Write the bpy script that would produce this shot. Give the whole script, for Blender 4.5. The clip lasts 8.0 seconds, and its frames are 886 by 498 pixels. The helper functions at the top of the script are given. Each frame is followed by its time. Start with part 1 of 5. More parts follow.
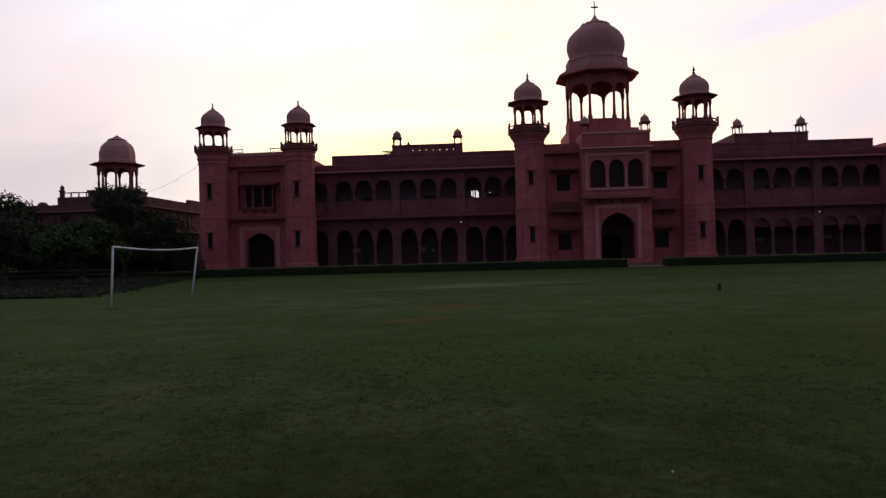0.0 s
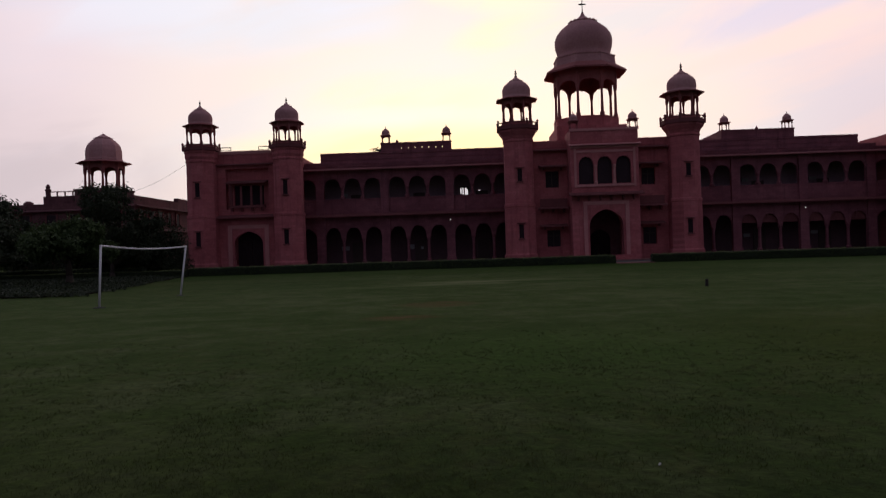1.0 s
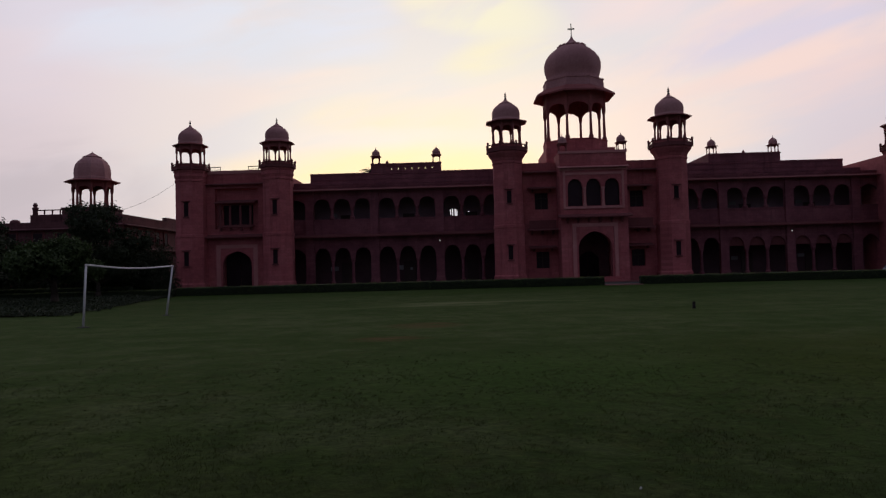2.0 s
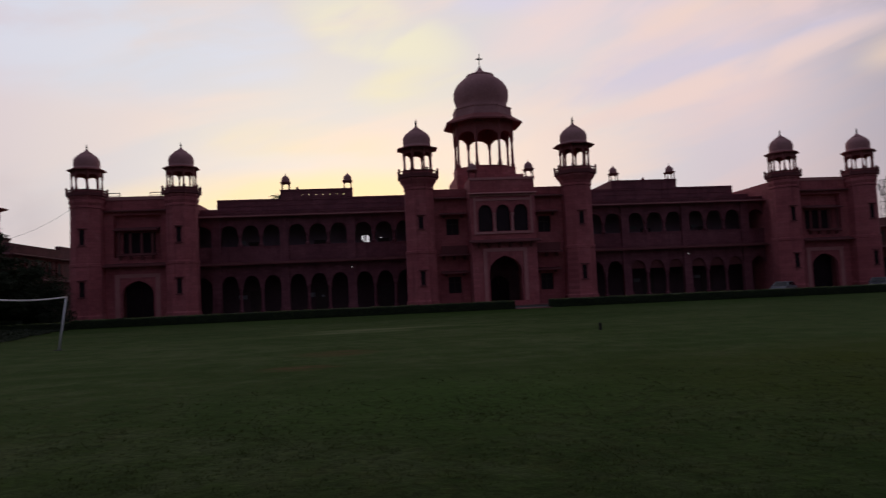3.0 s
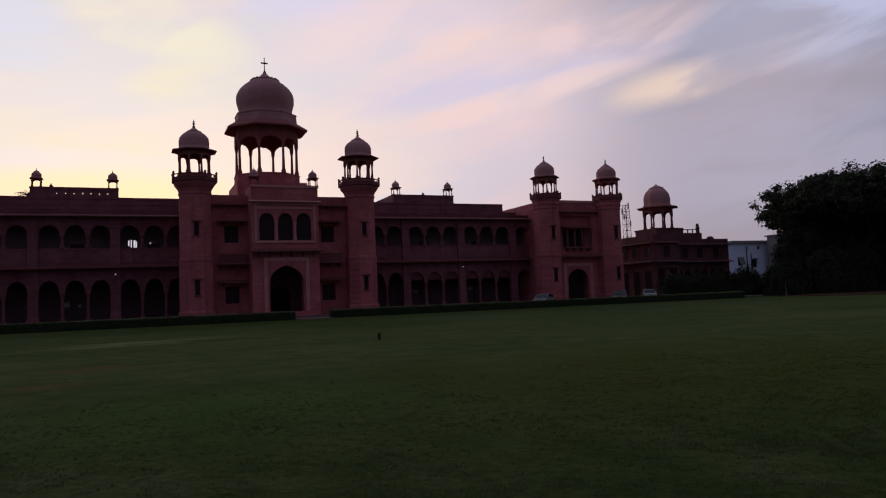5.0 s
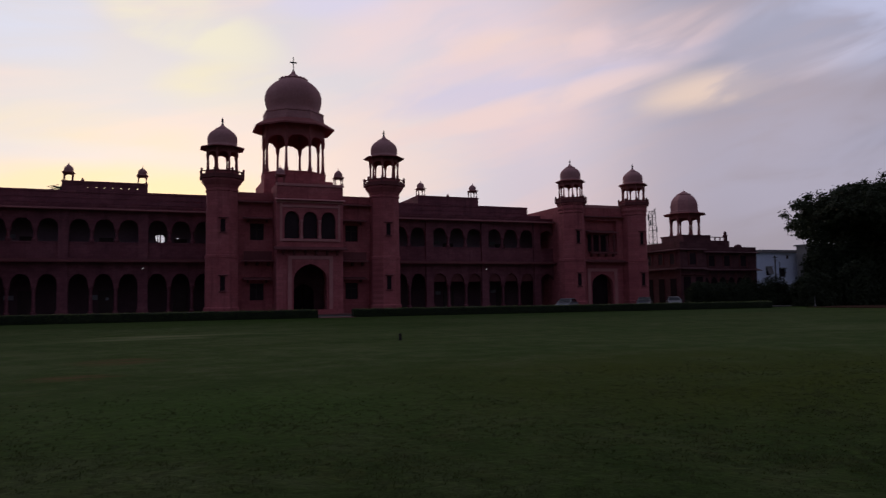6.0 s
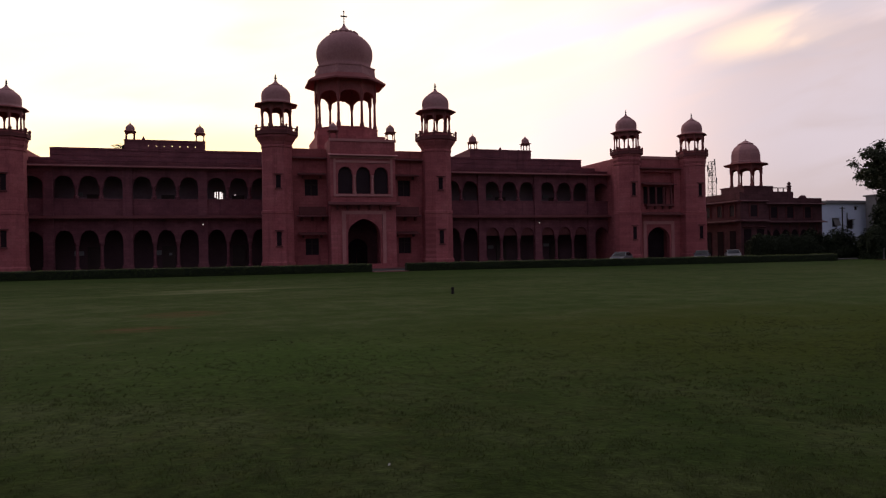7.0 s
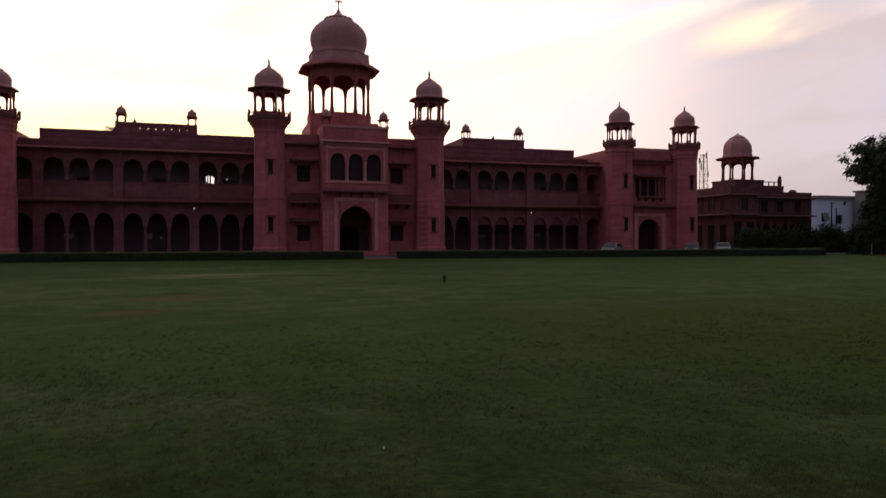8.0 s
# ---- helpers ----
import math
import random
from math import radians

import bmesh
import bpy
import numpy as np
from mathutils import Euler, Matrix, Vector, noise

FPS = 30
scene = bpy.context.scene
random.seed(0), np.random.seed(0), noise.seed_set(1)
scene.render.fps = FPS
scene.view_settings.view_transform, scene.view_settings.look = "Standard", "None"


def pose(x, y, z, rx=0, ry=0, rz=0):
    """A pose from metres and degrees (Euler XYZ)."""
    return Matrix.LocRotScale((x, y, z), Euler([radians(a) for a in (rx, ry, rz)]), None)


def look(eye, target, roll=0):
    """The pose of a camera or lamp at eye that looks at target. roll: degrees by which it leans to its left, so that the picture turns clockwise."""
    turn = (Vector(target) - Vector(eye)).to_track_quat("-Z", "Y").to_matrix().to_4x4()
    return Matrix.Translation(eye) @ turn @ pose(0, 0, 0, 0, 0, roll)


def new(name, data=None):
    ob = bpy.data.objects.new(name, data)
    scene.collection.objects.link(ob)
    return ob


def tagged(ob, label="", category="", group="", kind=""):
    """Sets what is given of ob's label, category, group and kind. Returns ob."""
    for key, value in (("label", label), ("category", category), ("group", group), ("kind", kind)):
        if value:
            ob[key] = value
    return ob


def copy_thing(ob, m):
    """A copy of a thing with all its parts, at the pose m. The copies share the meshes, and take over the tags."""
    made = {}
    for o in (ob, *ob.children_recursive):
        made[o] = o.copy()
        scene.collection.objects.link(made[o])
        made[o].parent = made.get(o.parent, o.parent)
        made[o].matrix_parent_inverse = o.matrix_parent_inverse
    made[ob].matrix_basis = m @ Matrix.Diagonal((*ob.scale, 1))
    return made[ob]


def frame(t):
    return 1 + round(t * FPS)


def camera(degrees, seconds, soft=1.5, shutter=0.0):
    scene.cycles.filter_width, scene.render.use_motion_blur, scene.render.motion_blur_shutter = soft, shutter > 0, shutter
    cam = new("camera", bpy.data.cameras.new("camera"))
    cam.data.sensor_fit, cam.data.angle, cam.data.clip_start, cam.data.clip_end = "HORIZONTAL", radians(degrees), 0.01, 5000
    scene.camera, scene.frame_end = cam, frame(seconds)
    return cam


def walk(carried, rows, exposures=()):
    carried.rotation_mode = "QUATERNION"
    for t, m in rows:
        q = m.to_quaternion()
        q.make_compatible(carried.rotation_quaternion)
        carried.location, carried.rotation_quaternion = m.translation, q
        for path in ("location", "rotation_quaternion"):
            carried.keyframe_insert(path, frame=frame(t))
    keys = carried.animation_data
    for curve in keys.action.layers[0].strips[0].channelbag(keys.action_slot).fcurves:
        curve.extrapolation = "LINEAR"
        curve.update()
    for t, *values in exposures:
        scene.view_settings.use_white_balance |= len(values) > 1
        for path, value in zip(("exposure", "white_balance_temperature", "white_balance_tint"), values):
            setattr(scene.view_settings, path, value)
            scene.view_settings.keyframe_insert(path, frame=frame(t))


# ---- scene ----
cam = camera(64.46, 8.0, soft=1.2, shutter=0.4)
PATH = [
    (0, pose(-14.98, -0.00, 1.68, 90.36, 1.52, 2.97)),
    (0.1, pose(-14.98, -0.01, 1.68, 89.99, 1.57, 2.60)),
    (0.2, pose(-14.98, -0.01, 1.68, 89.73, 1.62, 2.38)),
    (0.3, pose(-14.98, -0.02, 1.68, 89.47, 1.68, 2.20)),
    (0.4, pose(-14.98, -0.02, 1.68, 89.43, 1.73, 2.04)),
    (0.5, pose(-14.98, -0.03, 1.68, 89.70, 1.78, 2.04)),
    (0.6, pose(-14.98, -0.04, 1.68, 91.67, 1.83, 2.70)),
    (0.7, pose(-14.98, -0.05, 1.68, 93.07, 1.87, 3.08)),
    (0.8, pose(-14.98, -0.05, 1.68, 91.99, 1.86, 2.56)),
    (0.9, pose(-14.98, -0.06, 1.68, 90.61, 1.85, 2.16)),
    (1, pose(-14.98, -0.06, 1.68, 90.12, 1.84, 2.10)),
    (1.1, pose(-14.96, -0.05, 1.68, 89.31, 1.77, 2.11)),
    (1.2, pose(-14.94, -0.05, 1.68, 89.08, 1.70, 1.96)),
    (2.3, pose(-14.90, -0.05, 1.68, 92.40, 1.50, 0.46)),
    (2.5, pose(-14.89, -0.05, 1.68, 92.32, 1.58, -0.77)),
    (2.7, pose(-14.89, -0.05, 1.68, 93.03, 1.96, -2.78)),
    (2.8, pose(-14.90, -0.05, 1.68, 93.51, 2.14, -3.64)),
    (2.9, pose(-14.90, -0.05, 1.68, 93.80, 2.33, -4.69)),
    (3, pose(-14.90, -0.05, 1.68, 93.66, 2.52, -5.82)),
    (3.1, pose(-14.91, -0.06, 1.68, 93.49, 2.52, -7.12)),
    (3.2, pose(-14.92, -0.07, 1.68, 92.89, 2.52, -8.81)),
    (3.3, pose(-14.93, -0.08, 1.68, 92.50, 2.52, -10.13)),
    (3.4, pose(-14.94, -0.09, 1.68, 91.77, 2.52, -11.48)),
    (3.5, pose(-14.95, -0.10, 1.68, 92.58, 2.52, -12.03)),
    (3.6, pose(-14.96, -0.12, 1.68, 92.40, 2.65, -12.76)),
    (3.7, pose(-14.96, -0.14, 1.68, 90.53, 2.77, -14.59)),
    (3.8, pose(-14.97, -0.16, 1.68, 91.45, 3.18, -15.20)),
    (3.9, pose(-14.97, -0.19, 1.68, 93.09, 3.59, -15.49)),
    (4, pose(-14.98, -0.21, 1.68, 93.40, 4.00, -16.84)),
    (4.1, pose(-14.97, -0.21, 1.68, 93.70, 3.70, -18.42)),
    (4.2, pose(-14.97, -0.21, 1.68, 93.74, 3.41, -20.02)),
    (4.3, pose(-14.96, -0.22, 1.68, 93.29, 3.11, -21.35)),
    (4.4, pose(-14.96, -0.22, 1.68, 93.88, 2.82, -22.01)),
    (4.5, pose(-14.95, -0.22, 1.68, 93.91, 2.52, -22.18)),
    (4.6, pose(-14.95, -0.21, 1.68, 93.62, 2.49, -22.46)),
    (4.7, pose(-14.94, -0.19, 1.68, 93.62, 2.46, -23.26)),
    (5.8, pose(-14.83, -0.11, 1.68, 94.19, 1.43, -22.84)),
    (5.9, pose(-14.84, -0.09, 1.68, 93.94, 1.12, -22.33)),
    (6, pose(-14.84, -0.08, 1.68, 93.98, 0.81, -21.62)),
    (6.1, pose(-14.84, -0.08, 1.68, 93.57, 0.90, -20.94)),
    (6.2, pose(-14.83, -0.08, 1.68, 93.00, 0.98, -19.93)),
    (6.3, pose(-14.83, -0.07, 1.68, 91.43, 1.07, -19.10)),
    (6.4, pose(-14.82, -0.07, 1.68, 90.86, 1.15, -18.49)),
    (6.5, pose(-14.82, -0.07, 1.68, 90.65, 1.24, -17.75)),
    (6.6, pose(-14.82, -0.08, 1.68, 90.32, 1.20, -17.54)),
    (6.7, pose(-14.82, -0.10, 1.68, 90.47, 1.23, -17.18)),
    (6.8, pose(-14.82, -0.11, 1.68, 89.96, 1.15, -16.99)),
    (6.9, pose(-14.81, -0.13, 1.68, 89.88, 1.17, -17.36)),
    (7, pose(-14.81, -0.14, 1.68, 90.31, 1.03, -17.30)),
    (7.1, pose(-14.81, -0.14, 1.68, 89.31, 0.80, -17.23)),
    (7.2, pose(-14.82, -0.15, 1.68, 89.33, 0.68, -17.62)),
    (7.3, pose(-14.82, -0.15, 1.68, 89.70, 0.68, -17.66)),
    (7.4, pose(-14.83, -0.16, 1.68, 90.08, 0.65, -17.83)),
    (7.5, pose(-14.83, -0.16, 1.68, 90.03, 0.57, -18.00)),
    (7.6, pose(-14.84, -0.17, 1.68, 89.86, 0.50, -18.15)),
    (7.7, pose(-14.85, -0.18, 1.68, 89.95, 0.42, -18.06)),
    (7.8, pose(-14.86, -0.19, 1.68, 90.16, 0.18, -18.20)),
    (7.9, pose(-14.87, -0.20, 1.68, 90.03, 0.27, -18.27)),
    (8, pose(-14.88, -0.21, 1.68, 89.35, 0.09, -18.02)),
]
EXPOSURES = [(0.0, 0.27, 6500, 8), (0.5, 0.2, 6500, 8), (1.0, 0.08, 6550, 13), (2.5, -0.17, 6300, 9), (3.0, -0.22, 6350, 11), (3.5, -0.05, 6350, 13), (4.0, -0.05, 6350, 15), (4.5, -0.15, 6250, 16),
             (6.0, -0.2, 6200, 14), (6.5, 0.15, 6800, 17), (7.0, 0.47, 7150, 14), (7.5, 0.53, 7200, 13), (8.0, 0.53, 7200, 12)]
walk(cam, PATH, EXPOSURES)

# ---- world and sun ----
SUN_YAW, SUN_UP = 1.5, 4.0
sun_way = Vector((-math.sin(radians(SUN_YAW)) * math.cos(radians(SUN_UP)), math.cos(radians(SUN_YAW)) * math.cos(radians(SUN_UP)), math.sin(radians(SUN_UP))))


class Nodes:
    """A small helper to write node trees in short lines."""

    def __init__(self, tree):
        self.tree = tree
        tree.nodes.clear()

    def add(self, kind, inputs=None):
        n = self.tree.nodes.new(kind)
        for k, v in (inputs or {}).items():
            if isinstance(v, bpy.types.NodeSocket):
                self.tree.links.new(v, n.inputs[k])
            else:
                n.inputs[k].default_value = v
        return n

    def math(self, op, a, b=0.0, c=0.0, clamp=False):
        n = self.add("ShaderNodeMath", {0: a, 1: b, 2: c})
        n.operation, n.use_clamp = op, clamp
        return n.outputs[0]

    def vec(self, op, a, b=(0, 0, 0)):
        n = self.add("ShaderNodeVectorMath", {0: a, 1: b})
        n.operation = op
        return n.outputs["Value"] if op in ("DOT_PRODUCT", "LENGTH") else n.outputs["Vector"]

    def ramp(self, fac, stops, ease="LINEAR"):
        n = self.add("ShaderNodeValToRGB", {0: fac})
        r = n.color_ramp
        r.interpolation = ease
        while len(r.elements) < len(stops):
            r.elements.new(0.5)
        for e, (p, c) in zip(r.elements, stops):
            e.position = p
            e.color = (*c, 1) if len(c) == 3 else c
        return n.outputs[0]

    def mix(self, fac, a, b, mode="MIX"):
        n = self.add("ShaderNodeMix")
        n.data_type, n.blend_type = "RGBA", mode
        for k, v in ((0, fac), (6, a), (7, b)):
            if isinstance(v, bpy.types.NodeSocket):
                self.tree.links.new(v, n.inputs[k])
            else:
                n.inputs[k].default_value = v if k == 0 else (*v, 1)
        return n.outputs[2]

    def noise(self, vector, scale, detail=4.0, rough=0.55, distortion=0.0):
        return self.add("ShaderNodeTexNoise", {"Vector": vector, "Scale": scale, "Detail": detail, "Roughness": rough, "Distortion": distortion}).outputs["Fac"]

    def span(self, v, a, b, c=0.0, d=1.0):
        n = self.add("ShaderNodeMapRange", {0: v, 1: a, 2: b, 3: c, 4: d})
        n.interpolation_type = "SMOOTHSTEP"
        return n.outputs[0]


world = bpy.data.worlds.new("dusk")
world.use_nodes = True
scene.world = world
w = Nodes(world.node_tree)
way = w.vec("NORMALIZE", w.add("ShaderNodeTexCoord").outputs["Generated"])
sky = w.add("ShaderNodeTexSky")
sky.sky_type, sky.sun_disc, sky.sun_elevation, sky.sun_rotation = "NISHITA", False, radians(SUN_UP), radians(-SUN_YAW)
sky.air_density, sky.dust_density, sky.ozone_density = 1.3, 2.5, 1.5
# a thin high veil of cloud, warm towards the sunset and lavender away from it
turn = w.math("DIVIDE", w.math("ARCCOSINE", w.vec("DOT_PRODUCT", way, tuple(sun_way))), math.pi)
veil = w.ramp(turn, [(0.0, (1.12, 1.00, 0.77)), (0.06, (1.06, 0.955, 0.81)), (0.115, (0.96, 0.865, 0.795)), (0.175, (0.92, 0.785, 0.78)),
                     (0.26, (0.50, 0.465, 0.51)), (0.36, (0.335, 0.345, 0.42)), (0.55, (0.20, 0.20, 0.27)), (1.0, (0.135, 0.135, 0.19))], "EASE")
split = w.add("ShaderNodeSeparateXYZ", {0: way})
side = w.math("ARCTAN2", split.outputs[0], split.outputs[1])
rise = w.math("ARCSINE", split.outputs[2])
tilt = w.math("MULTIPLY_ADD", side, -0.22, rise)
streak = w.add("ShaderNodeCombineXYZ", {0: w.math("MULTIPLY", side, 1.5), 1: w.math("MULTIPLY", tilt, 6.5), 2: 0.4}).outputs[0]
cloud = w.span(w.noise(streak, 1.3, 6.0, 0.55, 0.5), 0.40, 0.64)
wisp = w.noise(streak, 3.0, 3.0, 0.5, 0.6)
gap_tint = w.mix(1.0, veil, (0.92, 0.96, 1.05), "MULTIPLY")
lit_tint = w.mix(1.0, veil, (1.12, 1.00, 0.96), "MULTIPLY")
lit = w.math("MULTIPLY", w.math("MULTIPLY_ADD", wisp, 0.4, w.math("MULTIPLY_ADD", cloud, 0.9, -0.15), clamp=True), w.span(side, radians(-28), radians(0), 0.35, 1.0))
cover = w.mix(lit, gap_tint, lit_tint)
puff = w.noise(w.add("ShaderNodeCombineXYZ", {0: w.math("MULTIPLY", side, 2.6), 1: w.math("MULTIPLY", tilt, 7.5), 2: 1.7}).outputs[0], 2.0, 4.0, 0.5, 0.5)
waver = w.math("MULTIPLY_ADD", wisp, radians(1.8), radians(-0.9))


def drift(under, yaw, up, reach, thick, slope, colour, strength, flat=False):
    """A long soft bank of cloud, or a gap of clear sky, centred at yaw and up; slope: how it climbs to the north. flat: cut off below."""
    off = w.math("SUBTRACT", side, radians(yaw))
    u = w.math("DIVIDE", off, radians(reach))
    height = w.math("ADD", w.math("MULTIPLY_ADD", off, -slope, w.math("SUBTRACT", rise, radians(up))), waver)
    v = w.math("DIVIDE", height, radians(thick))
    mask = w.span(w.math("ADD", w.math("MULTIPLY", u, u), w.math("MULTIPLY", v, v)), 0.0, 1.5, 1.0, 0.0)
    if flat:
        mask = w.math("MULTIPLY", mask, w.span(height, radians(-1.0), radians(0.6)))
    ragged = w.math("MULTIPLY", mask, w.span(puff, 0.36, 0.60, 0.25, 1.0))
    return w.mix(w.math("MULTIPLY", ragged, strength), under, colour)


# dull haze low down on both sides, away from the sunset
murk = w.math("MULTIPLY", w.span(w.math("ABSOLUTE", side), radians(13), radians(36)), w.span(rise, radians(5), radians(19), 1.0, 0.0))
cover = w.mix(w.math("MULTIPLY", murk, 0.65), cover, w.mix(1.0, veil, (0.775, 0.765, 0.80), "MULTIPLY"))
cover = drift(cover, -37.0, 5.0, 15.0, 7.0, 0.0, (0.60, 0.53, 0.57), 0.75)
# pale clear sky to the south, and lavender gaps between the banks to the north
cover = drift(cover, -22.0, 20.0, 15.0, 5.0, 0.0, (0.85, 0.92, 1.04), 0.6)
cover = drift(cover, -9.0, 19.8, 5.0, 3.2, -0.1, (0.88, 0.91, 1.02), 0.6)
cover = drift(cover, 13.0, 23.8, 7.0, 2.2, 0.0, (0.84, 0.80, 0.97), 0.7)
cover = drift(cover, 50.0, 9.0, 13.0, 5.5, 0.0, (0.55, 0.515, 0.62), 0.65)
cover = drift(cover, 19.0, 20.6, 9.0, 3.0, 0.1, (1.06, 0.83, 0.80), 0.6)
cover = drift(cover, 26.5, 17.3, 13.0, 2.0, 0.13, (0.79, 0.73, 0.87), 0.75)
cover = drift(cover, 37.0, 18.2, 8.0, 1.4, 0.1, (0.78, 0.69, 0.82), 0.45)
# banks that catch the low sun: cream above the dome, peach further north
cover = drift(cover, 1.5, 20.8, 7.5, 2.6, -0.22, (1.14, 1.06, 0.70), 0.65)
cover = drift(cover, 4.5, 16.3, 5.5, 2.0, 0.05, (1.12, 1.01, 0.66), 0.8)
cover = drift(cover, -7.0, 12.6, 9.0, 1.6, 0.0, (1.12, 0.97, 0.68), 0.6)
cover = drift(cover, -5.0, 10.8, 11.0, 1.1, 0.0, (1.04, 0.97, 0.88), 0.6)
cover = drift(cover, 29.0, 15.3, 13.0, 1.2, 0.21, (1.08, 0.81, 0.72), 0.8)
cover = drift(cover, 28.5, 19.8, 6.5, 1.5, 0.05, (1.10, 0.82, 0.68), 0.85)
cover = drift(cover, 37.5, 20.1, 8.0, 1.9, 0.05, (1.02, 0.76, 0.72), 0.75)
cover = drift(cover, 48.0, 16.3, 7.0, 1.5, 0.1, (0.84, 0.68, 0.68), 0.6)
cover = drift(cover, 42.3, 14.5, 5.0, 2.6, 0.06, (1.04, 0.79, 0.61), 0.85, flat=True)
cover = drift(cover, 56.0, 19.4, 11.0, 4.6, 0.0, (0.66, 0.68, 0.86), 0.85)
# the yellow band of the sunset itself, low over the roofs
gu, gv = w.math("DIVIDE", w.math("ADD", side, radians(4.0)), radians(15)), w.math("DIVIDE", w.math("SUBTRACT", rise, radians(7.9)), radians(2.2))
band = w.math("MULTIPLY", w.span(w.math("ADD", w.math("MULTIPLY", gu, gu), w.math("MULTIPLY", gv, gv)), 0.0, 1.7, 1.0, 0.0), w.span(wisp, 0.2, 0.65, 0.45, 1.0))
cover = w.mix(w.math("MULTIPLY", band, 0.8), cover, (1.28, 1.02, 0.54))
haze = w.mix(0.93, w.mix(1.0, sky.outputs[0], (0.10, 0.10, 0.10), "MULTIPLY"), cover)
w.add("ShaderNodeOutputWorld", {0: w.add("ShaderNodeBackground", {0: haze, 1: 1.0}).outputs[0]})

sun = new("sun", bpy.data.lights.new("sun", "SUN"))
sun.data.energy, sun.data.angle, sun.data.color = 0.3, radians(10), (1.0, 0.72, 0.48)
sun.matrix_world = look((0, 0, 60), Vector((0, 0, 60)) - sun_way)

# ---- materials ----
def material(name, colours, scale=1.0, rough=0.9, bump=0.3, fine=22.0, metal=0.0, blocks=None, spec=0.3):
    """Two scales of mottling between three colours, with a fine relief; blocks: (width, height) of dressed stones."""
    m = bpy.data.materials.new(name)
    m.use_nodes = True
    n = Nodes(m.node_tree)
    at = n.add("ShaderNodeNewGeometry").outputs["Position"]
    big = n.noise(at, 0.35 * scale, 5.0, 0.6, 0.4)
    small = n.noise(at, fine * scale * 0.25, 4.0, 0.6)
    mixed = n.math("ADD", n.math("MULTIPLY", big, 0.65), n.math("MULTIPLY", small, 0.35))
    colour = n.ramp(mixed, [(0.30, colours[0]), (0.5, colours[1]), (0.70, colours[2])])
    height = n.noise(at, fine * scale, 3.0, 0.6)
    if blocks:
        p = n.add("ShaderNodeSeparateXYZ", {0: at})
        along = n.math("ADD", p.outputs[0], p.outputs[1])
        face = n.add("ShaderNodeCombineXYZ", {0: along, 1: p.outputs[2], 2: 0.0}).outputs[0]
        b = n.add("ShaderNodeTexBrick", {"Vector": face, "Color1": (0.86, 0.86, 0.86, 1), "Color2": (1.1, 1.1, 1.1, 1), "Mortar": (0.72, 0.70, 0.70, 1), "Scale": 1.0, "Mortar Size": 0.012, "Mortar Smooth": 0.4, "Bias": 0.0, "Brick Width": blocks[0], "Row Height": blocks[1]})
        colour = n.mix(0.8, colour, b.outputs["Color"], "MULTIPLY")
        # rain streaks that run down the stone
        run = n.add("ShaderNodeMapping", {"Vector": at, "Scale": (1.6, 1.6, 0.12)}).outputs[0]
        colour = n.mix(n.span(n.noise(run, 1.0, 4.0, 0.65), 0.52, 0.72, 0.0, 0.45), colour, tuple(c * 0.55 for c in colours[0]))
    relief = n.add("ShaderNodeBump", {"Strength": bump, "Distance": 0.03, "Height": height}).outputs[0]
    s = n.add("ShaderNodeBsdfPrincipled", {"Base Color": colour, "Roughness": rough, "Metallic": metal, "Normal": relief, "Specular IOR Level": spec})
    n.add("ShaderNodeOutputMaterial", {0: s.outputs[0]})
    return m


def leaf_material(name, dark, light, thin=0.25):
    m = bpy.data.materials.new(name)
    m.use_nodes = True
    n = Nodes(m.node_tree)
    g = n.add("ShaderNodeNewGeometry")
    patch = n.noise(g.outputs["Position"], 0.5, 3.0)
    fac = n.math("ADD", n.math("MULTIPLY", g.outputs["Random Per Island"], 0.6), n.math("MULTIPLY", patch, 0.5), clamp=True)
    colour = n.mix(fac, dark, light)
    s = n.add("ShaderNodeBsdfPrincipled", {"Base Color": colour, "Roughness": 0.65, "Specular IOR Level": 0.25})
    t = n.add("ShaderNodeBsdfTranslucent", {"Color": colour})
    both = n.add("ShaderNodeMixShader", {0: thin, 1: s.outputs[0], 2: t.outputs[0]})
    n.add("ShaderNodeOutputMaterial", {0: both.outputs[0]})
    return m


def glow_material(name, colour, strength):
    m = bpy.data.materials.new(name)
    m.use_nodes = True
    n = Nodes(m.node_tree)
    e = n.add("ShaderNodeEmission", {0: (*colour, 1), 1: strength})
    n.add("ShaderNodeOutputMaterial", {0: e.outputs[0]})
    return m


